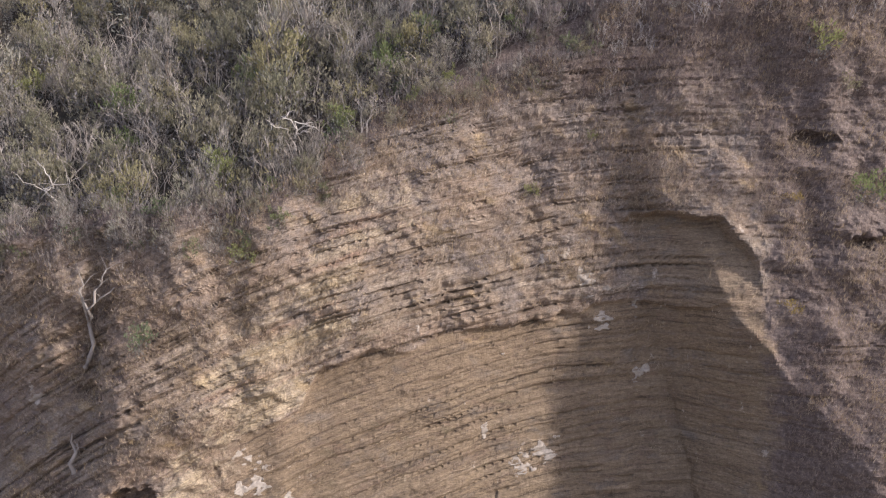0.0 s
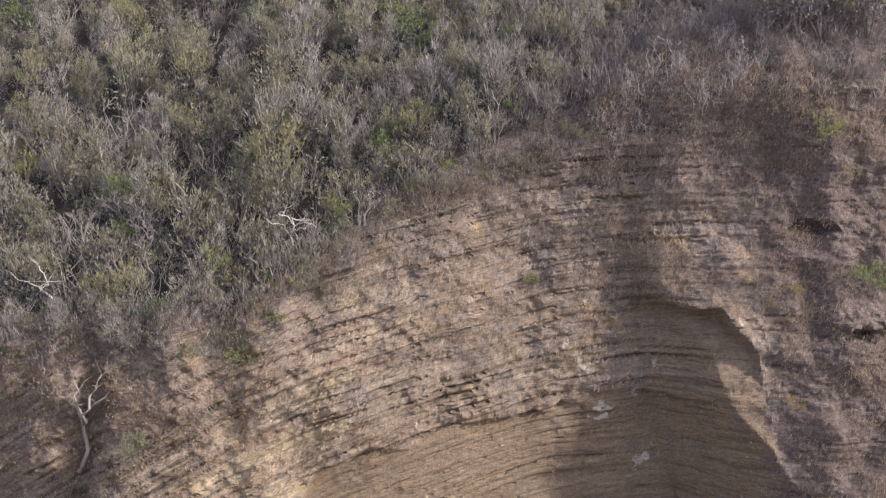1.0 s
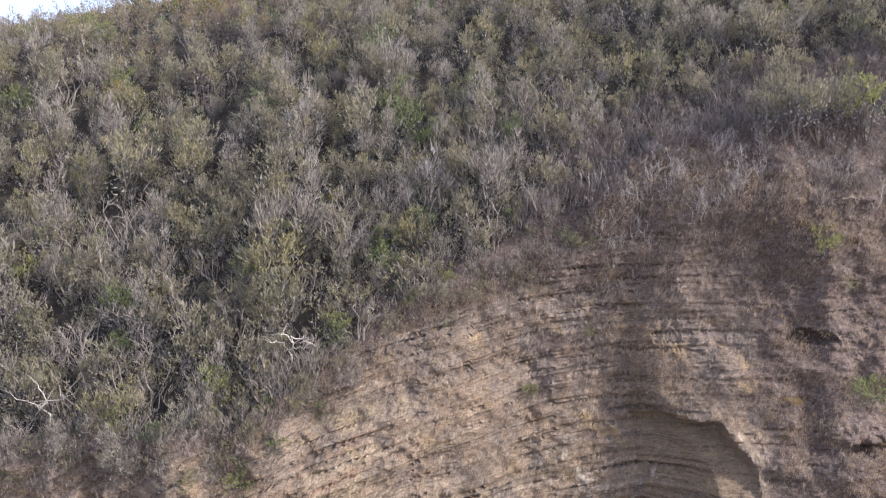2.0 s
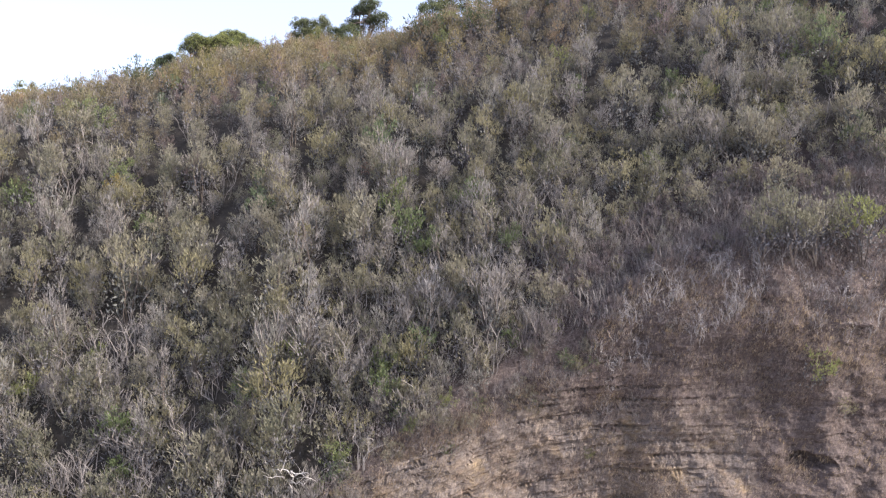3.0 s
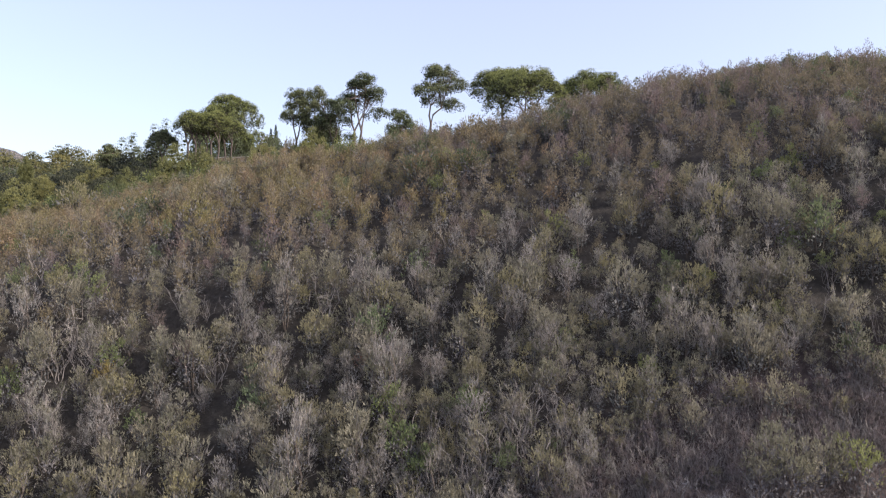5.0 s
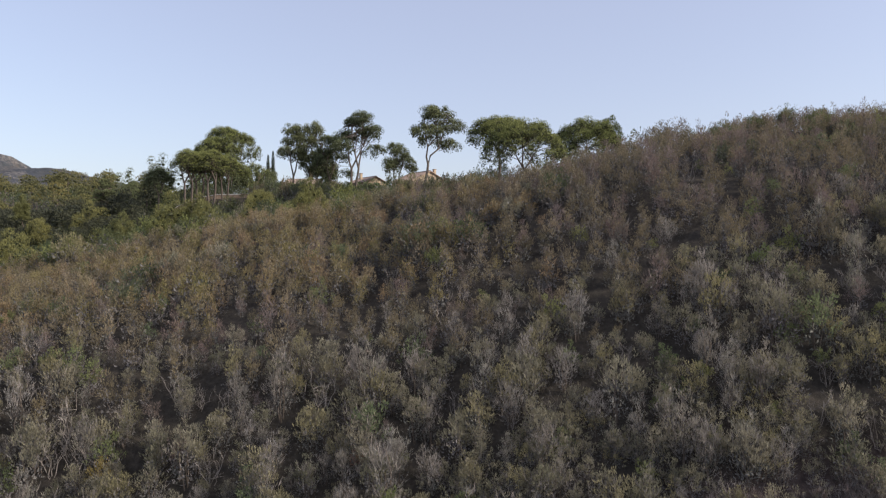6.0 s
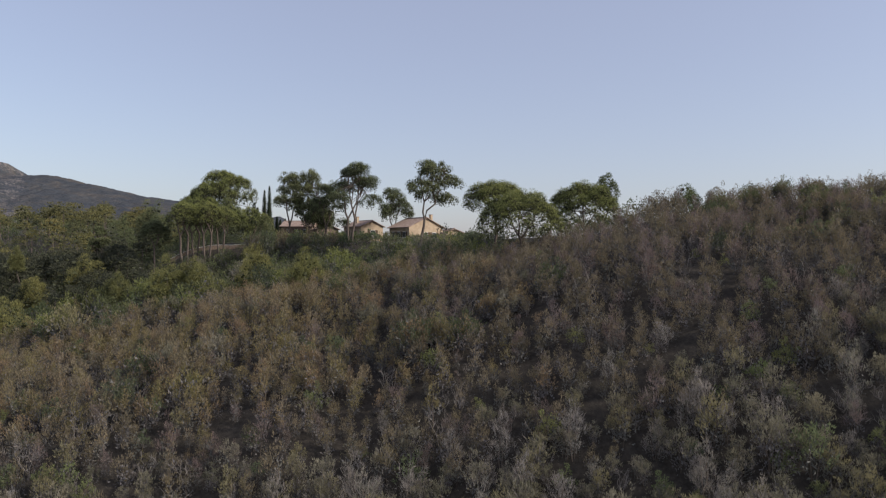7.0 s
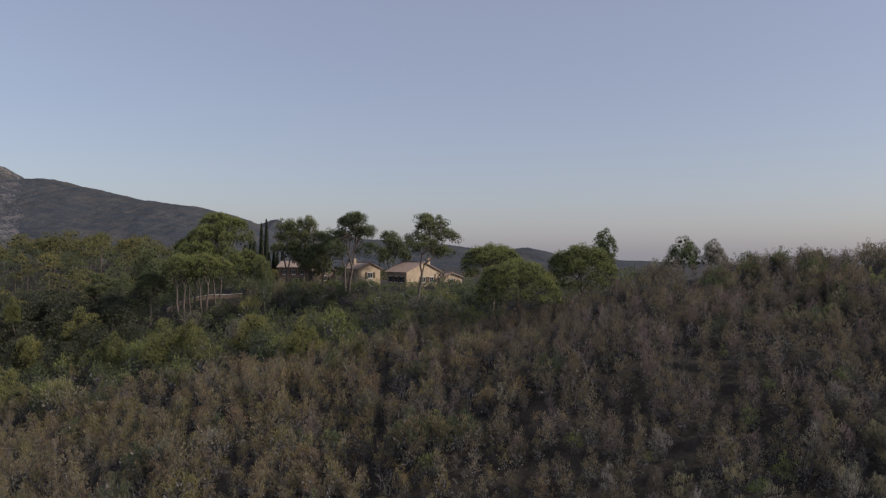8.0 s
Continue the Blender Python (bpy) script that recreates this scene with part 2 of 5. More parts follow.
CYPRESS_LEAF = leaf_material("cypress foliage", [(0.020, 0.028, 0.015), (0.030, 0.040, 0.020), (0.024, 0.032, 0.018)], 0.1)
DRY_GRASS = leaf_material("dry grass blades", [(0.30, 0.24, 0.17), (0.42, 0.345, 0.255), (0.25, 0.195, 0.145), (0.40, 0.30, 0.17), (0.38, 0.33, 0.26)])
GREY_GRASS = leaf_material("withered grey grass", [(0.216, 0.168, 0.145), (0.292, 0.232, 0.201), (0.173, 0.128, 0.109), (0.248, 0.190, 0.138), (0.324, 0.265, 0.221)])
TWIG = wood_material("grey weathered twigs", (0.15, 0.128, 0.112), (0.31, 0.28, 0.247))
# inner growth, its colour dark and bluish to paint shade inside the bushes
INNER = leaf_material("shade-dark inner twigs and leaves", [(0.131, 0.124, 0.118), (0.157, 0.146, 0.143), (0.130, 0.130, 0.111), (0.142, 0.130, 0.125)], 0.0)
STEM = wood_material("dark scrub stems", (0.06, 0.048, 0.038), (0.16, 0.13, 0.105))
PALE_TWIG = wood_material("bleached twigs", (0.26, 0.235, 0.215), (0.48, 0.445, 0.41))
DEAD_WOOD = wood_material("bleached dead wood", (0.36, 0.32, 0.28), (0.62, 0.58, 0.52))
BARK = wood_material("pine bark", (0.065, 0.050, 0.041), (0.16, 0.130, 0.108), 3.0)
PLASTER = plain_material("sand-coloured plaster", (0.36, 0.27, 0.18), (0.52, 0.41, 0.29), 1.1, 0.9, 0.15)
STONE_WALL = plain_material("brown rubble stone", (0.16, 0.115, 0.085), (0.33, 0.25, 0.19), 2.2)
WOOD_PAINT = plain_material("weathered brown shutters", (0.07, 0.045, 0.03), (0.13, 0.09, 0.06), 5.0)
WHITE_PAINT = plain_material("white painted masonry", (0.66, 0.63, 0.58), (0.80, 0.78, 0.74), 2.0)
TRACK = plain_material("pale gravel", (0.26, 0.22, 0.17), (0.42, 0.36, 0.29), 1.5)


def tile_material():
    n = Nodes("faded clay roof tiles", 0.85)
    c = n.ramp(n.noise(1.8, 5.0, 0.7), [(0.3, (0.22, 0.150, 0.115)), (0.55, (0.34, 0.255, 0.205)), (0.75, (0.44, 0.37, 0.315))])
    return n.done(c, n.noise(12.0, 3.0), 0.4, 0.03)


def glass_material():
    n = Nodes("window glass", 0.05)
    n.bsdf.inputs["Specular IOR Level"].default_value = 0.5
    return n.done(n.ramp(n.noise(2.0), [(0.3, (0.02, 0.025, 0.03)), (0.7, (0.04, 0.045, 0.05))]))


TILES, GLASS = tile_material(), glass_material()


# ---- helpers for shapes ----
def lattice(ix, iy, seed):
    h = (ix.astype(np.int64) * 374761393 + iy.astype(np.int64) * 668265263 + seed * 974634777) & 0xFFFFFFFF
    h = ((h ^ (h >> 13)) * 1274126177) & 0xFFFFFFFF
    return ((h ^ (h >> 16)) & 0xFFFF) / 65535.0


def vnoise(x, y, seed=0):
    """Smooth noise from 0 to 1 on a unit lattice."""
    x, y = np.broadcast_arrays(np.asarray(x, float), np.asarray(y, float))
    ix, iy = np.floor(x), np.floor(y)
    fx, fy = x - ix, y - iy
    fx, fy = fx * fx * (3 - 2 * fx), fy * fy * (3 - 2 * fy)
    a, b = lattice(ix, iy, seed), lattice(ix + 1, iy, seed)
    c, d = lattice(ix, iy + 1, seed), lattice(ix + 1, iy + 1, seed)
    return (a * (1 - fx) + b * fx) * (1 - fy) + (c * (1 - fx) + d * fx) * fy


def fbm(x, y, seed=0, octaves=4):
    total, amp = 0.0, 0.5
    for k in range(octaves):
        total, amp = total + amp * (vnoise(np.asarray(x) * 2 ** k, np.asarray(y) * 2 ** k, seed + k) - 0.5), amp * 0.5
    return total


def smooth(a, b, v):
    u = np.clip((np.asarray(v, float) - a) / (b - a), 0, 1)
    return u * u * (3 - 2 * u)


def mesh_of(name, verts, faces, mats, index=None, shade=False):
    """A mesh from numpy rows of corners and faces (triangles or quads)."""
    me = bpy.data.meshes.new(name)
    verts, faces = np.asarray(verts, np.float32), np.asarray(faces, np.int32)
    n, k = faces.shape
    me.vertices.add(len(verts)), me.loops.add(n * k), me.polygons.add(n)
    me.vertices.foreach_set("co", verts.ravel())
    me.loops.foreach_set("vertex_index", faces.ravel())
    me.polygons.foreach_set("loop_start", np.arange(0, n * k, k, dtype=np.int32))
    for m in mats:
        me.materials.append(m)
    if index is not None:
        me.polygons.foreach_set("material_index", np.asarray(index, np.int32))
    me.polygons.foreach_set("use_smooth", np.full(n, shade, bool))
    me.update(calc_edges=True)
    return me


def grid_faces(rows, cols):
    i = np.arange(rows - 1)[:, None] * cols + np.arange(cols - 1)[None, :]
    return np.stack([i, i + 1, i + cols + 1, i + cols], -1).reshape(-1, 4)


def part(name, me, parent=None, label="", at=None):
    ob = new(name, me)
    if parent is not None:
        ob.parent = parent
    if at is not None:
        ob.matrix_basis = at
    return tagged(ob, label=label)


def bm_mesh(name, bm, mat, bevel=0.0):
    if bevel:
        bmesh.ops.bevel(bm, geom=bm.edges[:], offset=bevel, segments=1, affect="EDGES")
    bmesh.ops.recalc_face_normals(bm, faces=bm.faces[:])
    me = bpy.data.meshes.new(name)
    bm.to_mesh(me)
    bm.free()
    me.materials.append(mat)
    return me


def box_mesh(name, size, centre, mat, bevel=0.02):
    bm = bmesh.new()
    bmesh.ops.create_cube(bm, size=1, matrix=Matrix.Translation(centre) @ Matrix.Diagonal((*size, 1)))
    return bm_mesh(name, bm, mat, bevel)


class Geo:
    """Collects triangles with material numbers."""

    def __init__(self):
        self.v, self.f, self.m, self.n = [], [], [], 0

    def add(self, verts, tris, mat=0):
        verts, tris = np.asarray(verts, float), np.asarray(tris, int)
        self.v.append(verts), self.f.append(tris + self.n), self.m.append(np.full(len(tris), mat))
        self.n += len(verts)

    def arrays(self):
        return np.concatenate(self.v), np.concatenate(self.f), np.concatenate(self.m)

    def tube(self, pts, radii, mat=0, sides=4):
        pts, radii = np.asarray(pts, float), np.asarray(radii, float)
        n = len(pts)
        way = np.gradient(pts, axis=0)
        way /= np.linalg.norm(way, axis=1)[:, None] + 1e-9
        ref = np.where(np.abs(way[:, 2:3]) > 0.9, [[1.0, 0, 0]], [[0, 0, 1.0]])
        a = np.cross(way, ref)
        a /= np.linalg.norm(a, axis=1)[:, None] + 1e-9
        b = np.cross(way, a)
        ang = np.arange(sides) * 2 * np.pi / sides
        ring = pts[:, None] + radii[:, None, None] * (np.cos(ang)[None, :, None] * a[:, None] + np.sin(ang)[None, :, None] * b[:, None])
        i, j = np.arange(n - 1)[:, None] * sides, np.arange(sides)[None, :]
        p, q = (i + j), (i + (j + 1) % sides)
        tris = np.concatenate([np.stack([p, q, q + sides], -1).reshape(-1, 3), np.stack([p, q + sides, p + sides], -1).reshape(-1, 3)])
        self.add(ring.reshape(-1, 3), tris, mat)

    def sprigs(self, at, way, length, width, rng, mat=0, out=None):
        """Narrow three-cornered leaf sprays from at along way."""
        n = len(at)
        way = way / (np.linalg.norm(way, axis=1)[:, None] + 1e-9)
        side = np.cross(way, rng.normal(size=(n, 3)) if out is None else out + 0.20 * rng.normal(size=(n, 3)))
        side /= np.linalg.norm(side, axis=1)[:, None] + 1e-9
        ln = length * rng.uniform(0.6, 1.35, (n, 1))
        wd = width * rng.uniform(0.6, 1.3, (n, 1)) / 2
        v = np.stack([at - side * wd + way * ln * 0.25, at + side * wd + way * ln * 0.45, at + way * ln + side * wd * 0.3], 1)
        self.add(v.reshape(-1, 3), np.arange(3 * n).reshape(-1, 3), mat)


ICO = bmesh.new()
bmesh.ops.create_icosphere(ICO, subdivisions=1, radius=1)
ICO_V = np.array([v.co[:] for v in ICO.verts])
ICO_F = np.array([[v.index for v in f.verts] for f in ICO.faces])
ICO.free()


def ball_points(rng, n, lift=0.25):
    d = rng.normal(size=(n, 3))
    d[:, 2] += lift * np.abs(rng.normal(size=n))
    return d / np.linalg.norm(d, axis=1)[:, None]


def branch(rng, a, b, n=5, sag=0.12, bend=0.05):
    """A bent line from a to b."""
    a, b = np.asarray(a, float), np.asarray(b, float)
    u = np.linspace(0, 1, n)[:, None]
    wob = rng.normal(size=(n, 3)) * np.linalg.norm(b - a) * bend
    wob[0] = wob[-1] = 0
    return a + (b - a) * u + wob + np.array([0, 0, 1.0]) * (np.sin(np.pi * u) * sag * np.linalg.norm(b - a))


# ---- lie of the land ----
def smooth_interp(x, xs, ys):
    """Interpolation with rounded corners."""
    out = 0.0
    span = 1.2
    for k, w in ((-1.0, 0.2), (-0.5, 0.2), (0, 0.2), (0.5, 0.2), (1.0, 0.2)):
        out = out + w * np.interp(np.asarray(x, float) + k * span, xs, ys)
    return out


def upland(x, y):
    """Height of the ground behind the cliff's edge."""
    x, y = np.asarray(x, float), np.asarray(y, float)
    z = smooth_interp(y, [20, 36, 41.6, 52, 62, 69, 78, 90, 105, 130, 158, 190, 300, 600, 1200],
                      [4, 19, 26.5, 37.2, 46.8, 51, 55.5, 58.8, 61, 64, 66.8, 67, 60, 20, 10])
    east = 13.5 * np.tanh(x / 52) * (1 - 0.9 * smooth(108, 160, y)) - 7 * smooth(24, 45, x) * smooth(116, 165, y)
    west = 17 * np.tanh(x / 90) * (1 - 0.5 * smooth(170, 260, y))
    west = west * (1 - 0.92 * smooth(136, 156, y) * smooth(-72, -42, x))
    z = z + np.where(x > 0, east, west) * (1 - smooth(300, 700, y))
    z = z + 17.0 * smooth(165, 280, y) * smooth(-50, -115, x) * (1 - smooth(320, 500, y))
    z = z - 1.1 * smooth(50, 68, y) * (1 - smooth(125, 148, y))
    # swells and furrows of the slope
    for sx, sy, h in ((-34, 62, 2.1), (-26, 58, 0.3), (-14, 68, 0.7), (-6, 55, -0.4), (-8, 82, -0.9), (5, 60, -0.9), (10, 80, 0.6), (17, 54, -0.4), (16, 86, 0.8),
                      (26, 67, -0.7), (35, 64, -0.3), (33, 84, 0.7), (48, 84, -0.7), (-18, 96, 1.3), (-38, 92, -0.3), (-40, 108, 0.6), (-20, 112, 0.8)):
        z = z + h * np.exp(-((x - sx) ** 2 + (y - sy) ** 2) / 128.0)
    z = z + 1.9 * np.exp(-((y - 105) / 9.0) ** 2) * smooth(18, 34, x)
    z = z + 3.4 * fbm((x + 0.2 * y) / 8, y / 48, 7, 2) * smooth(42, 56, y) * (1 - smooth(96, 120, y))
    rough = smooth(38, 50, y) * (1 - 0.8 * smooth(140, 155, y) * smooth(-70, -45, x))
    return z + 3.0 * fbm(x / 22, y / 22, 5, 3) * rough + 0.8 * fbm(x / 4, y / 4, 9, 3)


def face(x, z):
    """Distance of the cliff's face at height z, before its beds and ledges."""
    x, z_ = np.broadcast_arrays(np.asarray(x, float), np.asarray(z, float))
    wall = smooth_interp(x, [-60, -30, -24, -20, -15, -9, -2.4, 5, 8, 12, 16, 60], [42, 37.4, 36.4, 35.6, 34.5, 35.0, 37.4, 40.2, 40.8, 41.3, 41.7, 46])
    # a shaded wall turns back towards the open side in a sharp corner, and ends in a buttress
    corner = np.interp(z_, [0, 6, 10, 13.5, 18, 24], [14.8, 13.8, 12.4, 11.2, 10.8, 10.4]) + 0.7 * fbm(z_ / 2.6, x * 0 + 4, 93, 3)
    front = np.interp(z_, [0, 8, 10, 13, 16, 19, 22.5, 30], [33.6, 35.0, 36.2, 36.6, 37.5, 38.7, 39.6, 41.0]) + 0.9 + 0.10 * np.maximum(x - 22, 0) + 1.6 * fbm(z_ / 3.2, x / 4, 94, 3)
    turned = np.maximum(41.3 - 0.85 * (x - corner), front)
    low = np.where(x > corner, np.minimum(wall, turned), wall)
    high = smooth_interp(x, [-60, -24, -11, -3, 5, 13, 20.5, 26, 60], [50, 43.8, 42.3, 42.6, 42.6, 41.9, 40.9, 41.0, 46])
    b = np.clip((np.asarray(z, float) - 14) / 16, 0, 1) ** 1.5
    west_foot = 1.3 * smooth(14, 7, z_) * smooth(-19, -15.5, x) * smooth(-9, -13, x)
    return low * (1 - b) + high * b - west_foot + np.maximum(z - 30, 0) * 0.5 - np.maximum(6 - z, 0) * 0.15


def edge_height(x):
    """Height of the cliff's upper edge, where the bushes begin."""
    return smooth_interp(x, [-60, -24, -12, -8.5, -5.5, -3, 2, 7, 10, 12.5, 15, 20, 26, 60],
                         [12, 17.5, 18.2, 19.4, 21.6, 23.6, 25.5, 27.5, 30.5, 33, 34, 34.3, 34, 34]) + 2.4 * fbm(np.asarray(x, float) / 3.0, 0.5, 95, 4)


def cliff_relief(x, z, fresh=False):
    """fresh: how far a point lies in the brown, thin-bedded hollows. Else how far the beds stand proud of the face
    (metres, towards the open side).
    """
    back = np.minimum(x - 13, 0)
    bed = z + 0.0095 * back * back + 0.9 * fbm(x / 7, z / 7, 21, 3)
    lip = np.interp(x, [-30, -12, -9.6, -7.2, -6.3, -2.4, 2, 6.7, 9], [5.5, 6.8, 7.6, 8.6, 10.2, 11.2, 11.8, 12.6, 13.2]) + 1.3 * fbm(x / 1.9, z * 0 + 3, 31, 4)
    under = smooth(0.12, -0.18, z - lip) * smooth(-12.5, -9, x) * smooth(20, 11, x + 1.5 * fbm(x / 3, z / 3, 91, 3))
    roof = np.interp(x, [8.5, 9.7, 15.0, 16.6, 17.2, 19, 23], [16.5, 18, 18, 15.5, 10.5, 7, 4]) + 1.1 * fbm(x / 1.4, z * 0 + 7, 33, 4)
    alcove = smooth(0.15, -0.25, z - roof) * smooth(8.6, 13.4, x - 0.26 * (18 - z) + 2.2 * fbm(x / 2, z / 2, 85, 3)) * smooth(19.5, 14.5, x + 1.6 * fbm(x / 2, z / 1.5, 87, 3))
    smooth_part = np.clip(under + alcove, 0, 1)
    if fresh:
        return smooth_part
    out = -(0.45 + 0.9 * fbm(x / 3, z / 6, 89, 2)) * under * (0.35 + 0.65 * smooth(0.36, 0.6, vnoise(x / 3.1, z * 0 + 5, 92))) - (0.1 + 0.9 * smooth(13, 16.5, z)) * alcove
    # thick beds split into blocks; thin even beds in the hollows
    clear = (0.42 + 0.38 * smooth(-10, -4, x) + 0.45 * smooth(-0.10, 0.16, fbm(x / 6, z / 3.5, 45, 3))) * (1 - 0.45 * smooth(10, 13, x) * smooth(17, 20, z)) * (1 - 0.5 * smooth(14, 17, x))
    for thick, reach, seed, length in ((0.80, 0.31, 41, 1.6), (0.42, 0.19, 57, 0.7)):
        u = bed / thick + 1.0 * fbm(x / 6, bed / 3, seed, 3) + 0.07 * (1 - 0.75 * smooth_part) * fbm(x / 0.5, bed / 0.5, seed + 5, 2)
        k = np.floor(u)
        fr = u - k
        cell = np.floor(x / length * (0.5 + 0.9 * lattice(k, k * 0 + 3, seed)) + 17 * lattice(k, k * 0, seed + 1) + 1.2 * fbm(x, z * 1.5, seed + 3, 3))
        ease = smooth(0.0, 0.35, fr)
        proud = (lattice(k - 1, k * 0 + 9, seed + 2) * (1 - ease) + lattice(k, k * 0 + 9, seed + 2) * ease) * 0.6 + lattice(k, cell, seed + 4) * 0.34 * (1 - 0.85 * smooth_part) * ease
        notch = smooth(0.26, 0.05, fr) * smooth(0.38, 0.75, vnoise(x / 2.6, k, seed + 6))
        out = out + reach * (proud - 0.9 * notch * (1 - 0.5 * smooth_part)) * (1 - 0.1 * smooth_part) * clear
    rough = 1 - 0.7 * smooth_part
    out = out + rough * (1.5 * fbm(x / 4.5, z / 4.5, 61, 4) + (0.30 + 0.5 * smooth(-5, -10, x) + 0.35 * smooth(16, 19, x)) * fbm(x / 1.1, z / 0.8, 67, 4)) + (0.07 + 0.15 * rough) * fbm(x / 0.28, z / 0.22, 71, 2) + 0.32 * rough * fbm(x / 0.75 + 0.3 * z, z / 0.5, 72, 3)
    # ribs and gullies down the broken western side
    out = out + 0.9 * (vnoise(x / 2.1 + 0.4 * fbm(z / 4, x / 4, 75, 2), z / 9, 77) - 0.5) * smooth(-3, -10, x)
    out = out + 0.8 * (vnoise(x / 1.8, z / 6, 79) - 0.5) * smooth(16, 20, x)
    for hx, hz, wx, wz, deep in ((-14.4, 4.6, 1.5, 0.8, 2.0), (20.6, 22.3, 0.95, 0.42, 1.0), (22.6, 16.6, 1.2, 0.45, 0.9), (-16.6, 14.0, 0.9, 4.5, 0.6)):
        out = out - deep * smooth(1.25, 0.6, np.hypot((x - hx) / wx, (z - hz) / wz) + 1.7 * fbm(x / 0.8, z / 0.6, 83, 4))
    return out


def cliff_point(x, z):
    return face(x, z) - cliff_relief(np.asarray(x, float), np.asarray(z, float))


# ---- cliff ----
cx = np.concatenate([np.linspace(-90, -28, 60)[:-1], np.arange(-28, 28, 0.115), np.linspace(28, 90, 60)[1:]])
cv = np.concatenate([np.linspace(-3, 3, 20)[:-1] / 20.0, 0.15 + 0.85 * np.linspace(0, 1, 245)])
top = edge_height(cx)
Z = np.where(cv[:, None] < 0.15, cv[:, None] * 20, 3 + (top[None, :] - 3) * (cv[:, None] - 0.15) / 0.85)
X = np.broadcast_to(cx[None, :], Z.shape)
fade = 1 - 0.7 * smooth(0.93, 1.0, cv)[:, None]
Y = face(X, Z) - cliff_relief(X, Z) * fade
lip_y = Y[-1]
over = []
for step in (0.5, 1.4, 3.0):
    over.append((X[-1], lip_y + step, upland(X[-1], lip_y + step) - 0.12 * step))
X = np.concatenate([X] + [o[0][None] for o in over])
Y = np.concatenate([Y] + [o[1][None] for o in over])
Z = np.concatenate([Z] + [o[2][None] for o in over])
cliff = new("cliff", mesh_of("cliff", np.stack([X, Y, Z], -1).reshape(-1, 3), grid_faces(*X.shape), [ROCK], shade=False))
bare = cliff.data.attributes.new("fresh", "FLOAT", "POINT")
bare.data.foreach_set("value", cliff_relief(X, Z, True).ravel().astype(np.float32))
# paler stone along the bulge, standing for the sun on it
sunlit_belt = cliff.data.attributes.new("sunlit_belt", "FLOAT", "POINT")
belt = smooth(4.2, 0.6, np.abs(X + 11.0 - 0.50 * (Z - 4) + 5 * fbm(X / 4, Z / 4, 96, 3))) * smooth(22, 18, Z) * (1 - cliff_relief(X, Z, True))
sunlit_belt.data.foreach_set("value", (0.85 * belt).ravel().astype(np.float32))
earth_shade = cliff.data.attributes.new("earth_shade", "FLOAT", "POINT")
cover = np.broadcast_to(np.concatenate([0.6 * smooth(0.90, 1.0, cv), np.ones(3)])[:, None], X.shape)
cover = np.maximum(cover, 0.5 * smooth(20, 28, Z + 3 * fbm(X / 4, Z / 4, 99, 3)) * smooth(3, 9, X))
# dulls the west face, which turns away from the sun
cover = np.maximum(cover, 0.22 * smooth(-12, -15, X + 2 * fbm(X / 3, Z / 3, 98, 3)))
# darkens the eastern buttress: growth and shade in one colour
cover = np.maximum(cover, 0.58 * smooth(15.5, 19, X + 2 * fbm(X / 3, Z / 3, 97, 3)))
earth_shade.data.foreach_set("value", cover.ravel().astype(np.float32))
tagged(cliff, "tan layered sandstone sea cliff with tilted beds and overhangs", "cliff", kind="structure")

# ---- upland, running on to the horizon ----
gx = np.concatenate([np.linspace(-90, -45, 24)[:-1], np.linspace(-45, 45, 130), np.linspace(45, 90, 24)[1:]])
run = np.concatenate([np.linspace(0.6, 75, 110), np.linspace(76.5, 180, 60)[1:], 180 * 1.14 ** np.arange(1, 26)])
start = face(gx, edge_height(gx)) - 0.2
GX = gx[None, :] * (1 + run[:, None] / 60)
GY = start[None, :] + run[:, None]
GZ = upland(GX, GY)
ground = new("ground", mesh_of("ground", np.stack([GX, GY, GZ], -1).reshape(-1, 3), grid_faces(*GX.shape), [SOIL], shade=True))
patch = smooth(4, 9, GX) * smooth(8.5, 5.0, run[:, None] + 2 * fbm(GX / 3, GY / 3, 141, 3))
patch = np.maximum(patch, 0.8 * smooth(1.6, 0.6, run)[:, None] + 0 * GX)
ground.data.attributes.new("bald", "FLOAT", "POINT").data.foreach_set("value", patch.ravel().astype(np.float32))
tagged(ground, "brown hillside soil with leaf litter under dense scrub", "ground", kind="structure")

bx, by = np.linspace(-600, 600, 61), np.concatenate([np.linspace(-900, 0, 30), np.linspace(3, 60, 20)])
BX, BY = np.meshgrid(bx, by)
BZ = 0.5 * fbm(BX / 9, BY / 9, 91, 3) + np.maximum(BY - 30, 0) * 0.02
beach = new("beach", mesh_of("beach", np.stack([BX, BY, BZ], -1).reshape(-1, 3), grid_faces(*BX.shape), [BEACH], shade=True))
tagged(beach, "grey pebble beach at the foot of the cliff", "beach", kind="structure")


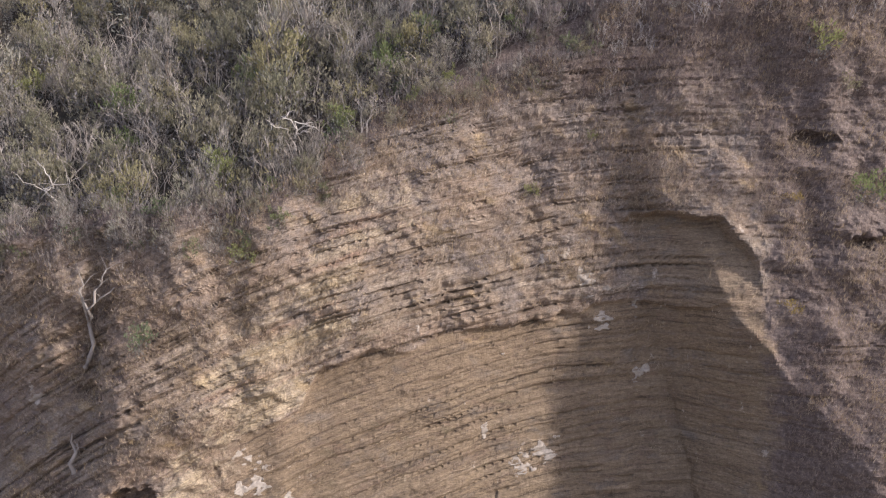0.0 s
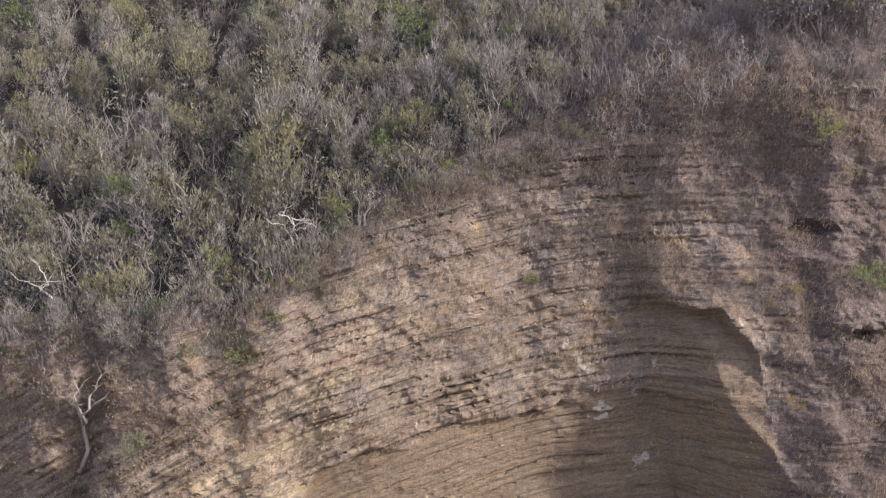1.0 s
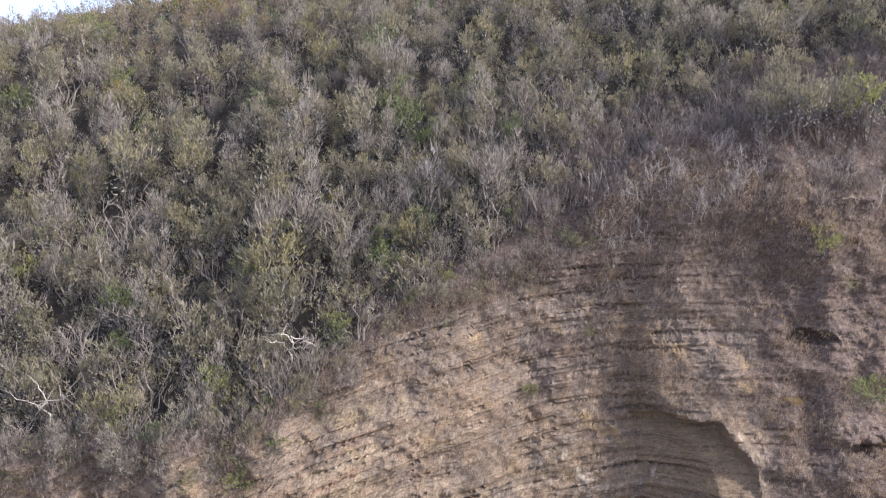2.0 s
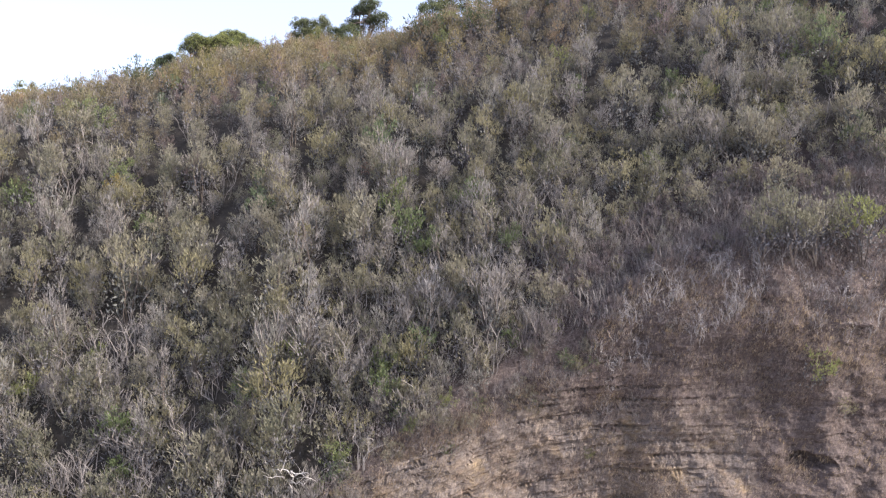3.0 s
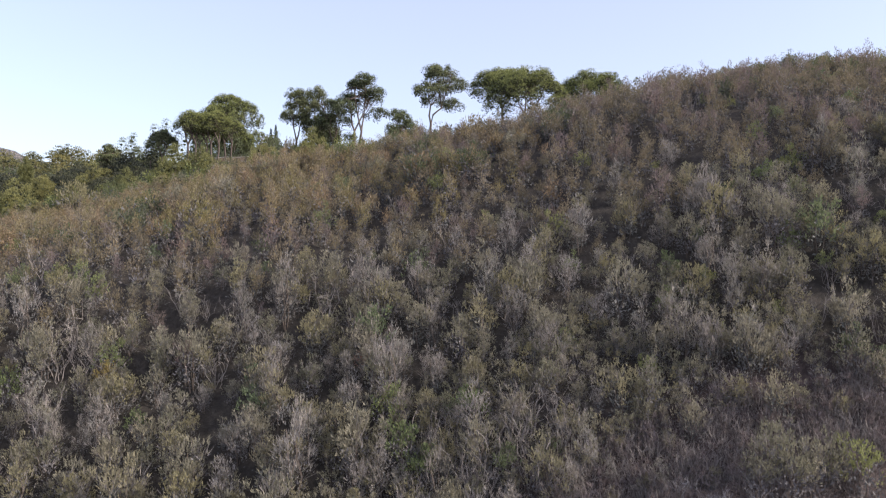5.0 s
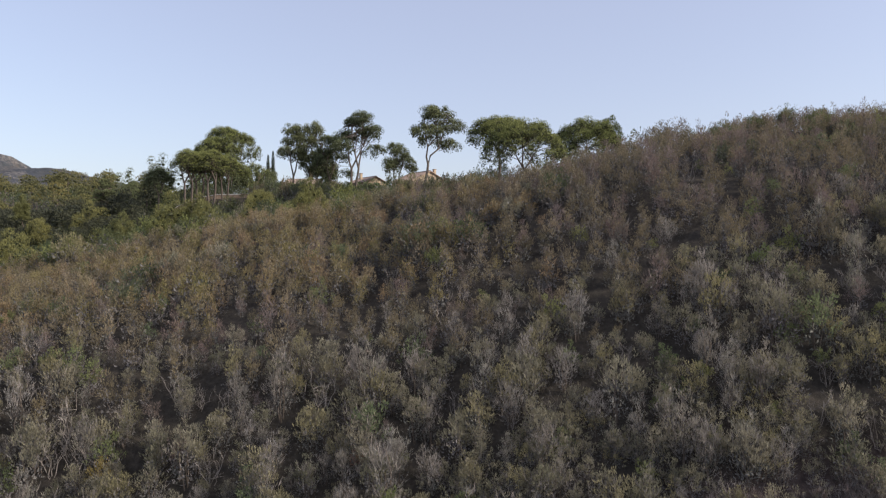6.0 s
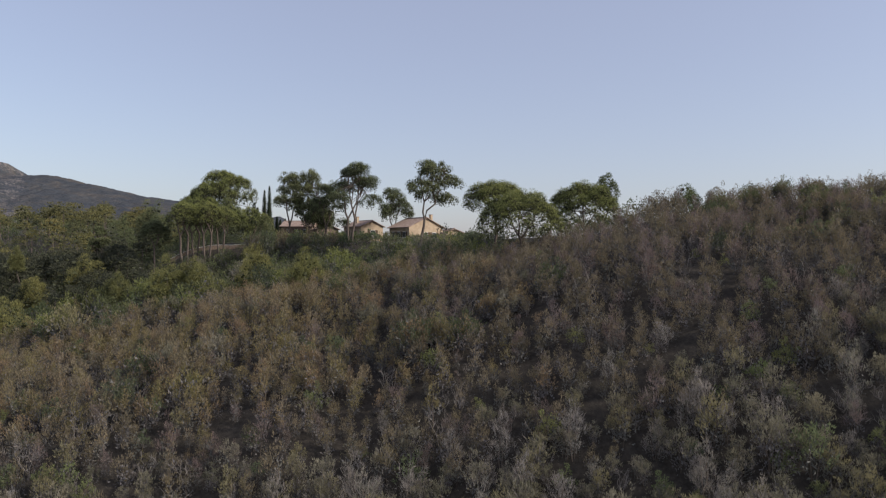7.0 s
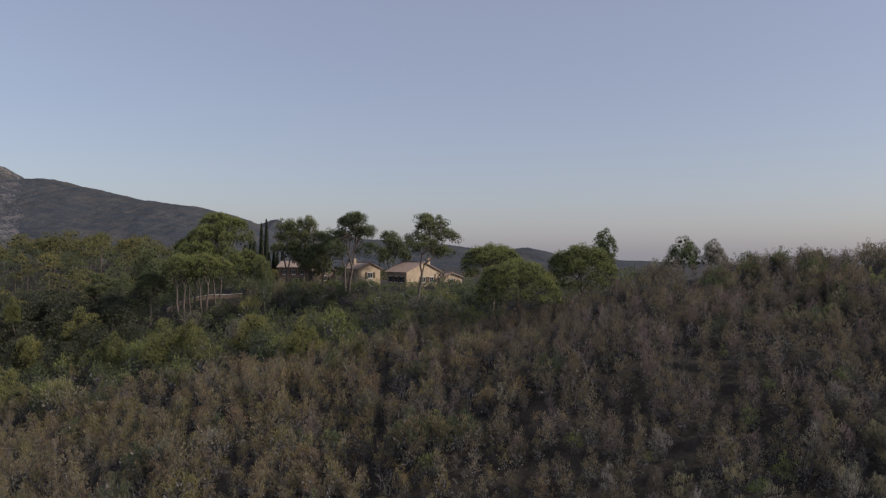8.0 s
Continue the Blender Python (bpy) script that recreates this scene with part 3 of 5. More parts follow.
# ---- far hills ----
def hills(name, label, dist, deep, xs, zs, foot, rough, seed, fine, far):
    u = np.concatenate([np.linspace(xs[0], -1500, 30)[:-1], np.linspace(-1500, 900, int(560 * fine)), np.linspace(900, max(xs[-1], 1000), 20)[1:]])
    v = np.concatenate([np.linspace(-1, 0, int(70 * fine)), np.linspace(0.06, 0.5, 12)])
    U, V = np.meshgrid(u, v)
    crest = np.interp(U, xs, zs) + rough * fbm(U / 260, V * 0, seed, 5) * 1.2 + 0.30 * rough * fbm(U / 14, V * 0 + 2, seed + 3, 3)
    shape = np.where(V < 0, 1 - np.abs(V) ** 1.15, 1 - (V / 0.5) ** 2 * 0.8)
    Zh = foot + (crest - foot) * shape + rough * 2.2 * fbm(U / 300, V * deep / 300, seed + 9, 5) * np.abs(V) * (1 - np.abs(np.minimum(V, 0))) + 0.4 * rough * fbm(U / 30, V * deep / 26, seed + 13, 3) * smooth(0.0, 0.04, np.abs(V))
    # spurs and gullies running down from the crest
    Zh = Zh + 1.3 * rough * fbm((U + 0.35 * V * deep) / 120, V * deep / 500, seed + 17, 4) * smooth(0.0, 0.25, -V) * smooth(1.0, 0.8, -V)
    # the whole range drawn out to its true distance
    at = HIGH + (np.stack([U, dist + V * deep, Zh], -1).reshape(-1, 3) - HIGH) * far
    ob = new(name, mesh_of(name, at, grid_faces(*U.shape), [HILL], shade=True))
    return tagged(ob, label, "mountain", kind="structure")


HIGH = np.array([0.0, 0.0, EYE + METRES])
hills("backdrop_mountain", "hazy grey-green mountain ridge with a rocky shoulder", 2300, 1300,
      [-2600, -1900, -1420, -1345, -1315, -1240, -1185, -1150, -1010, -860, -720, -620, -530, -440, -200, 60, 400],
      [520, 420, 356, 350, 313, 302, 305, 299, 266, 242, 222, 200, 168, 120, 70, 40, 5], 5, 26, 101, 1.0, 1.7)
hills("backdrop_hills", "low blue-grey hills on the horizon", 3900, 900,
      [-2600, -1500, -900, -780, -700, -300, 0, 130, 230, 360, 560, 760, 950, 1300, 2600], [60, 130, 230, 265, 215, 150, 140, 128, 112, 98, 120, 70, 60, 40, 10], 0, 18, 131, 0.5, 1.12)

# ---- bushes ----
def bush(seed, height, width, many, each, length, wide, girth, twig_share, inner=True, reach=0.62, droop=0.42, finger=0.26, grain=0.6):
    """A bush of upright feathery plumes fanning from its foot, filled with inner growth coloured as dark as shade.
    Gives the crown's geometry and that of each stem.
    """
    rng = np.random.default_rng(seed)
    crown, stems, tips = Geo(), [], []
    for k in range(many):
        q = (k + 0.3) / many
        a, rad = 2.4 * k + rng.uniform(-0.4, 0.4), width * 0.45 * math.sqrt(q)
        tip = np.array([rad * math.cos(a), rad * math.sin(a), height * (1.0 - droop * q + rng.uniform(-0.26, 0.08))])
        foot = np.array([tip[0] * 0.45, tip[1] * 0.45, 0.02 * height])
        axis = tip - foot
        long = float(np.linalg.norm(axis))
        axis = axis / long
        half, thick = long * reach / 2, girth * rng.uniform(0.75, 1.3)
        mid = tip - axis * half
        per = 11 if each > 40 else max(3, each // 4)
        # the plume breaks up into upright fingers of leaf sprays, some of them bare twigs
        count = max(4, int(each * rng.uniform(0.8, 1.2)) // per)
        d = ball_points(rng, count, 0.7)
        along = d @ axis
        out = d - along[:, None] * axis
        puff = 1 + 0.30 * np.sin(5.0 * along + 3.0 * np.arctan2(out[:, 1], out[:, 0]) + k)[:, None]
        heart = mid + along[:, None] * axis * half + out * thick * puff * rng.uniform(0.62, 1.05, (count, 1))
        point = axis * 0.75 + d * 0.55 + [0, 0, 0.35] + rng.normal(size=(count, 3)) * 0.16
        point /= np.linalg.norm(point, axis=1)[:, None]
        bare_ = rng.uniform(size=count) < twig_share * rng.uniform(0.3, 1.7)
        pick = np.repeat(np.arange(count), per)
        e = rng.normal(size=(len(pick), 3))
        e -= (e * point[pick]).sum(1)[:, None] * point[pick]
        e /= np.linalg.norm(e, axis=1)[:, None]
        u = rng.uniform(-0.35, 0.75, (len(pick), 1))
        at = heart[pick] + point[pick] * u * finger * 1.5 + e * finger * 0.42 * (1 - 0.75 * np.clip(u, 0, 1)) * rng.uniform(0.5, 1.1, (len(pick), 1))
        way = point[pick] * 0.95 + e * 0.42
        leafy = ~bare_[pick]
        crown.sprigs(at[leafy], way[leafy], length, wide, rng, 0, grain * e[leafy] + 0.4 * d[pick][leafy] + [0, 0, 0.2])
        twiggy = ~leafy
        twiggy[np.arange(len(twiggy)) % per > per // 2] = False
        if twiggy.any():
            crown.sprigs(heart[pick][twiggy] - point[pick][twiggy] * finger * 0.8, way[twiggy] - 0.15 * e[twiggy], length * 2.6, 0.030, rng, 1)
        tips.append((foot, tip))
        # inner sprigs whose dark colour fills the gaps with painted shade
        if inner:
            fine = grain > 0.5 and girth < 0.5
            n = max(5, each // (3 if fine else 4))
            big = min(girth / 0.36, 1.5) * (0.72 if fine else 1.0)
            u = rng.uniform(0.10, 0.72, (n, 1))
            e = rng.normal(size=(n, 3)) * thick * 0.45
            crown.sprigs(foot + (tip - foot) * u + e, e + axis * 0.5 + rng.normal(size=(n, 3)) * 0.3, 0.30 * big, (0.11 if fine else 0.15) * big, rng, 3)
    for k in range(3):
        stem = Geo()
        foot, tip = tips[k % many]
        stem.tube(branch(rng, [0.3 * foot[0], 0.3 * foot[1], -0.4], foot + (tip - foot) * 0.8, 4, 0.02), np.linspace(0.035, 0.010, 4) * height / 2.5, 0, 3)
        stems.append(stem.arrays())
    return crown.arrays(), stems


def bare_bush(seed, height, width, limbs=6, twigs=3):
    """A leafless bush of forking pale branches."""
    rng = np.random.default_rng(seed)
    wood = Geo()
    for k in range(limbs):
        ang = 2 * np.pi * k / limbs + rng.uniform(-0.4, 0.4)
        out = width * 0.5 * rng.uniform(0.4, 1)
        tip = np.array([out * math.cos(ang), out * math.sin(ang), height * rng.uniform(0.6, 1.0)])
        limb = branch(rng, [0, 0, -0.3], tip, 6, rng.uniform(-0.1, 0.12))
        wood.tube(limb, np.linspace(0.030, 0.008, 6) * height / 2.2, 0, 3)
        for j in range(twigs):
            a = limb[rng.integers(2, 6)]
            b = a + rng.normal(size=3) * [0.3, 0.3, 0.22] * width * 0.5 + [0, 0, 0.2 * height]
            wood.tube(branch(rng, a, b, 3, 0.05), np.array([0.014, 0.010, 0.005]) * height / 2.2, 0, 3)
            tips = b + rng.normal(size=(6, 3)) * 0.10 * width
            wood.sprigs(np.repeat((a + b)[None] / 2, 6, 0), tips - (a + b) / 2, 0.5, 0.022, rng)
    return wood.arrays()


def strew(name, label, category, places, protos, mats):
    """One mesh of many bushes: places are rows x, y, z, size, turn, proto."""
    V, F, M, T, n = [], [], [], [], 0
    for i, (x, y, z, size, turn, k) in enumerate(places):
        v, f, m = protos[int(k)]
        c, s = math.cos(turn), math.sin(turn)
        V.append(np.stack([(v[:, 0] * c - v[:, 1] * s) * size + x, (v[:, 0] * s + v[:, 1] * c) * size + y, v[:, 2] * size + z], -1))
        F.append(f + n), M.append(m), T.append(np.full(len(v), (i * 0.61803) % 1.0, np.float32))
        n += len(v)
    ob = new(name, mesh_of(name, np.concatenate(V), np.concatenate(F), mats, np.concatenate(M)))
    ob.data.attributes.new("tone", "FLOAT", "POINT").data.foreach_set("value", np.concatenate(T))
    return tagged(ob, label, category, kind="stuff")


def as_one(bushes, keep=3, shift=2):
    """Crown and stems as one, the stems' material after the crown's."""
    out = []
    for crown, stems in bushes:
        v, f, m = crown
        for sv, sf, sm in stems[:keep]:
            f, v, m = np.concatenate([f, sf + len(v)]), np.concatenate([v, sv]), np.concatenate([m, sm + shift])
        out.append((v, f, m))
    return out


GREY = [bush(200 + i, 3.3 + 0.5 * (i % 3), 1.6 + 0.3 * (i % 2), 9, 104, 0.30, 0.045, 0.32, 0.34, reach=0.68, droop=0.36) for i in range(6)]
OLIVE = [bush(220 + i, 3.1 + 0.4 * (i % 2), 1.9, 9, 94, 0.25, 0.066, 0.40, 0.12, reach=0.56, droop=0.38) for i in range(6)]
GREEN = [bush(240 + i, 2.7, 2.0, 8, 84, 0.22, 0.085, 0.44, 0.03, reach=0.55, droop=0.36) for i in range(6)]
LOW = [bush(260 + i, 0.9, 1.3, 6, 14, 0.28, 0.045, 0.22, 0.6, False) for i in range(6)]
GREY_FAR = [bush(350 + i, 3.5 + 0.5 * (i % 2), 1.25, 5, 82, 0.34, 0.058, 0.34, 0.12, reach=0.60, droop=0.40, finger=0.32, grain=0.4) for i in range(6)]
OLIVE_FAR = [bush(360 + i, 3.2 + 0.4 * (i % 2), 1.45, 5, 82, 0.27, 0.070, 0.40, 0.03, reach=0.54, droop=0.42, finger=0.36, grain=0.4) for i in range(6)]
UNDER = [bush(385 + i, 2.2, 2.2, 7, 50, 0.22, 0.09, 0.40, 0.25, reach=0.6) for i in range(6)]
SCRUFF = [bush(380 + i, 3.2, 2.2, 7, 22, 0.55, 0.15, 0.42, 0.4, reach=0.7) for i in range(6)]
BARE = [bare_bush(280 + i, 2.6, 2.2) for i in range(6)]
SHELF = [bush(370 + i, 3.4, 3.4, 5, 24, 0.40, 0.23, 0.80, 0.02, reach=0.5, finger=0.55, grain=0.4) for i in range(6)]
FAR = [bush(300 + i, 3.1 + 0.4 * (i % 2), 1.5, 5, 80, 0.27, 0.072, 0.40, 0.05, reach=0.55, droop=0.42, finger=0.34, grain=0.4) for i in range(6)]

rng = np.random.default_rng(7)
kinds = {"bleached": [], "under": [], "scruff": [], "greyfar": [], "olivefar": [], "low": [], "grey": [], "olive": [], "green": [], "bare": [], "brown": [], "far": []}
single = []
pitch = 1.52
for k in range(44):
    px = -27 + 34 * k / 43 + rng.uniform(-0.4, 0.4)
    py = float(face(px, edge_height(px))) + rng.uniform(-0.2, 1.0)
    single.append((("grey", "olive", "grey", "green")[k % 4], (px, py, float(upland(px, py)) - 0.5, rng.uniform(0.45, 0.85), rng.uniform(0, 6.28), rng.integers(0, 6))))
for row in range(47):
    y = 36.5 + row * pitch
    half = 0.70 * y + 6
    for x in np.arange(-half, half, pitch):
        px, py = x + rng.uniform(-0.8, 0.8), y + rng.uniform(-0.8, 0.8)
        ey = float(face(px, edge_height(px)))
        behind = py - ey
        if behind < 0.3:
            continue
        # a bare brown shoulder above the eastern part of the cliff
        bald = smooth(8, 12, px) * smooth(4.6, 2.2, behind)
        if rng.uniform() < 0.6 * bald:
            continue
        if py > 62 and rng.uniform() < 0.03 + 0.20 * smooth(0.04, 0.18, fbm(px / 4.5, py / 5.5, 158, 2)):
            continue
        zone = fbm(px / 9, py / 9, 151, 3)
        if rng.uniform() < 0.12 * smooth(0.10, 0.22, fbm(px / 3.2, py / 4.5, 157, 2)):
            continue
        size = (rng.uniform(0.5, 1.12) + 0.75 * rng.uniform() ** 5 + 0.8 * fbm(px / 5, py / 7, 159, 2)) * (1 - 0.45 * bald)
        size = min(max(size, 0.45), 1.15 if py > 63 else 1.7)
        pick = rng.uniform() + 0.5 * zone
        kind = "grey" if pick < 0.21 else "olive" if pick < 0.82 else "green" if pick < 0.90 else "bare"
        if kind == "green" and py > 58 and rng.uniform() < 0.65:
            kind = "olive"
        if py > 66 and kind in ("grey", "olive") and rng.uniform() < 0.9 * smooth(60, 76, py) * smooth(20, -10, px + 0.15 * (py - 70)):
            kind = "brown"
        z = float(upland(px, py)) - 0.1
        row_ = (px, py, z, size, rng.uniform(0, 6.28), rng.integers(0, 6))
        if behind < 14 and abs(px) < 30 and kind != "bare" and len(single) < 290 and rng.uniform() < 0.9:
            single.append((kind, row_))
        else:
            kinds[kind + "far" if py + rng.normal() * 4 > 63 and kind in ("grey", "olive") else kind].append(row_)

for k in range(470):
    px = rng.uniform(-27, 26)
    behind = rng.uniform(0.2, 13)
    if px > 8 and behind < 4:
        continue
    py = float(face(px, edge_height(px))) + behind
    kinds["under"].append((px, py, float(upland(px, py)) - 0.2, rng.uniform(0.6, 1.15), rng.uniform(0, 6.28), rng.integers(0, 6)))

# mixed scrub on the shelf before the houses and under the pines
for row in range(35):
    y = 108 + row * 2.8
    for x in np.arange(-0.68 * y, 0.33 * y, 2.8):
        px, py = x + rng.uniform(-1.1, 1.1), y + rng.uniform(-1.1, 1.1)
        if (-40 < px < 14 and py > 159) or (px > 12 and py > 130) or (-8 < px < 6 and py > 152):
            continue
        near = float(smooth(120, 135, py) * smooth(-20, -10, px) + smooth(146, 152, py) * smooth(-50, -42, px))
        kind = "brown" if rng.uniform() < 0.6 * smooth(128, 108, py) else "far"
        if kind == "brown" and rng.uniform() < 0.35:
            continue
        kinds[kind].append((px, py, float(upland(px, py)) - 0.1, rng.uniform(0.6, 1.2) * (1 - 0.45 * min(near, 1.0)), rng.uniform(0, 6.28), rng.integers(0, 6)))


for y in np.arange(200, 320, 5.5):
    for x in np.arange(-0.68 * y, -0.26 * y, 5.5):
        px, py = x + rng.uniform(-2, 2), y + rng.uniform(-2, 2)
        kinds["far"].append((px, py, float(upland(px, py)) - 0.3, rng.uniform(1.0, 1.7), rng.uniform(0, 6.28), rng.integers(0, 6)))
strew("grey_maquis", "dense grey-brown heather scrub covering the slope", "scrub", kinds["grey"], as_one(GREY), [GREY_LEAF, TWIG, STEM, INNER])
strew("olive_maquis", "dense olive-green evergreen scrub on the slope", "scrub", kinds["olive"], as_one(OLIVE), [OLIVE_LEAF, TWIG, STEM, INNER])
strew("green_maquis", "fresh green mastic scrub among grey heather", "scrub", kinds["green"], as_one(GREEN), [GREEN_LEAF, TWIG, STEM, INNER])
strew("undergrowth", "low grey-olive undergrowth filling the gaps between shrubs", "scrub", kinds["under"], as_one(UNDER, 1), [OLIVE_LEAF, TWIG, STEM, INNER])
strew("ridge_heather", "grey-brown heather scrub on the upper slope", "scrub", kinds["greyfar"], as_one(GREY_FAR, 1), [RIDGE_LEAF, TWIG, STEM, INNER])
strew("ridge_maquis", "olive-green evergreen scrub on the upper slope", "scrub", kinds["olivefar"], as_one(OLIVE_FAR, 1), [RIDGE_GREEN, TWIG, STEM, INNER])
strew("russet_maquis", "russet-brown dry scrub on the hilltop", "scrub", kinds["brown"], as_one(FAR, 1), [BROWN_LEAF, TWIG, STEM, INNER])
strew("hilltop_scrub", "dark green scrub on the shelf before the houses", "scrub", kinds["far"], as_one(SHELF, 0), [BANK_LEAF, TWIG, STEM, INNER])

# low dry brush on the bald shoulder and along the broken edge
for k in range(1000):
    px = rng.uniform(-27, 30) if k % 3 == 0 else rng.uniform(4, 30)
    behind = (4.5 if px > 7 else 2.0) * rng.uniform(0.0, 1.0)
    if rng.uniform() > 0.75 - 0.9 * fbm(px / 2.5, behind / 2.5, 171, 2):
        continue
    py = float(face(px, edge_height(px))) + behind
    kinds["low"].append((px, py, float(upland(px, py)) - 0.08, rng.uniform(0.6, 1.3), rng.uniform(0, 6.28), rng.integers(0, 6)))
lx_, lz_ = rng.uniform(-27, 28, 1700), rng.uniform(0, 1, 1700)
lz_ = edge_height(lx_) - np.where(lx_ > 5, 9.0, 3.0) * lz_ ** 1.5
for px, py, pz in zip(lx_[lx_ > -27], cliff_point(lx_, lz_), lz_):
    if rng.uniform() < (0.65 if px > 5 else 0.3):
        kinds["low"].append((px, py + 0.15, pz - 0.1, rng.uniform(0.45, 1.0), rng.uniform(0, 6.28), rng.integers(0, 6)))
for k in range(150):
    px, behind = rng.uniform(9, 28), rng.uniform(-0.2, 4.5)
    py = float(face(px, edge_height(px))) + behind
    kinds["bare"].append((px, py, float(upland(px, py)) - 0.1, rng.uniform(0.35, 0.75), rng.uniform(0, 6.28), rng.integers(0, 6)))
for k in range(170):
    px, behind = rng.uniform(-27, 9), rng.uniform(0.0, 9.0)
    py = float(face(px, edge_height(px))) + behind
    kinds["bare"].append((px, py, float(upland(px, py)) - 0.1, rng.uniform(0.7, 1.25), rng.uniform(0, 6.28), rng.integers(0, 6)))
for k in range(260):
    px, behind = rng.uniform(5, 29), rng.uniform(-0.4, 5.0)
    py = float(face(px, edge_height(px))) + behind
    kinds["scruff"].append((px, py, float(upland(px, py)) - 0.15, rng.uniform(0.25, 0.6), rng.uniform(0, 6.28), rng.integers(0, 6)))
for k in range(260):
    px = rng.uniform(8, 28)
    pz = float(edge_height(px)) - 8.5 * rng.uniform() ** 1.4
    kinds["scruff"].append((px, float(cliff_point(np.array([px]), np.array([pz]))[0]) + 0.2, pz - 0.2, rng.uniform(0.2, 0.5), rng.uniform(0, 6.28), rng.integers(0, 6)))
for k in range(110):
    px = rng.uniform(9, 25)
    pz = float(edge_height(px)) - 5.5 * rng.uniform()
    kinds["bleached"].append((px, float(cliff_point(np.array([px]), np.array([pz]))[0]) + 0.1, pz - 0.1, rng.uniform(0.3, 0.62), rng.uniform(0, 6.28), rng.integers(0, 6)))
strew("bleached_brush", "bleached pale grey dead brush on the shoulder above the cliff", "scrub", kinds["bleached"], BARE, [PALE_TWIG])
strew("scruffy_heather", "stunted lilac-grey heather on the shoulder above the cliff", "scrub", kinds["scruff"], as_one(SCRUFF, 0), [DRY_LEAF, TWIG, STEM, INNER])
strew("bare_brush", "leafless pale grey brush among the scrub", "scrub", kinds["bare"], BARE, [TWIG])
strew("dry_brush", "low grey-brown dry brush along the cliff edge", "scrub", kinds["low"], as_one(LOW, 0), [DRY_LEAF, TWIG, STEM, INNER])

LABELS = {"grey": ("heather_shrub", "grey-brown twiggy heather shrub above the cliff edge", GREY, GREY_LEAF),
          "olive": ("maquis_shrub", "olive-green leafy shrub above the cliff edge", OLIVE, OLIVE_LEAF),
          "green": ("mastic_shrub", "fresh green rounded shrub above the cliff edge", GREEN, GREEN_LEAF)}
made = {}


def single_bush(name, label, group, protos, k, leaf, m):
    """A bush of its own, with its crown and each of its stems as parts."""
    if (name, k) not in made:
        (v, f, mi), stems = protos[k]
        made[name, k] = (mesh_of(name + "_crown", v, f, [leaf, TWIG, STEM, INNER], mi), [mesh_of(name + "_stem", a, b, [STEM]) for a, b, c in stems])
    ob = tagged(new(name), label, "shrub", group)
    ob.matrix_basis = m
    part("crown", made[name, k][0], ob)
    for me in made[name, k][1]:
        part("stem", me, ob)
    return ob


for kind, (x, y, z, size, turn, k) in single:
    name, label, protos, leaf = LABELS[kind]
    single_bush(name, label, "shrubs along the cliff edge", protos, int(k), leaf, pose(x, y, z, 0, 0, math.degrees(turn)) @ Matrix.Diagonal((size, size, size, 1)))

# shrubs hanging over the broken edge
hang = np.random.default_rng(83)
for k in range(84):
    x = -26 + 35 * k / 83 + hang.uniform(-0.5, 0.5)
    z = float(edge_height(x)) - hang.uniform(0.2, 2.6)
    y = float(cliff_point(np.array([x]), np.array([z]))[0]) + 0.35
    size = hang.uniform(0.38, 0.72)
    name, label, protos, leaf = LABELS[("olive", "grey", "grey", "green", "olive")[k % 5]]
    single_bush(name, label, "shrubs along the cliff edge", protos, k % 6, leaf, pose(x, y, z - 0.35, 16, 0, 67 * k) @ Matrix.Diagonal((size * 1.15, size * 1.15, size, 1)))

# ---- dry growth on the cliff's ledges ----
def tuft(seed):
    rng = np.random.default_rng(seed)
    g = Geo()
    n = 18
    d = rng.normal(size=(n, 3)) * [0.30, 0.25, 0.35] + [0, -0.35, 0.85]
    g.sprigs(rng.normal(size=(n, 3)) * [0.26, 0.05, 0.18], d, 0.24, 0.024, rng, 0)
    return g.arrays()


TUFT = [tuft(400 + i) for i in range(8)]


def grass_places(n, most, chance):
    tx, tz = rng.uniform(-27, 27, n), rng.uniform(3.5, 34, n)
    lipz = np.interp(tx, [-12, -9.6, -6.3, 2, 6.7, 9], [6.8, 7.6, 10.2, 11.8, 12.6, 13.2])
    hollow = ((tz < lipz) & (tx > -11) & (tx < 11)) | ((tx > 10) & (tx < 18) & (tz < 18))
    keep = (tz < edge_height(tx)) & (rng.uniform(size=n) < np.where(hollow, 0.03, chance(tx, tz)))
    tx, tz = tx[keep][:most], tz[keep][:most]
    m = len(tx)
    return np.stack([tx, cliff_point(tx, tz) + 0.03, tz, rng.uniform(0.5, 1.6, m), rng.uniform(-0.6, 0.6, m), rng.integers(0, 8, m)], -1)


tan = grass_places(30000, 7000, lambda x, z: (fbm(x / 2.5, z / 1.6, 161, 3) * 3.0 + 0.30) + 0.45 * smooth(6, 2, np.abs(x + 8)))
lilac = grass_places(30000, 6500, lambda x, z: (fbm(x / 2.8, z / 2.2, 163, 3) * 3.0 + 0.20) + 0.4 * smooth(4, 12, x) + 0.3 * smooth(-12, -16, x))
strew("dry_grass", "dry tan grass tufts clinging to the cliff ledges", "grass", tan, TUFT, [DRY_GRASS])
strew("grey_grass", "withered lilac-grey tufts hanging on the cliff", "grass", lilac, TUFT, [GREY_GRASS])

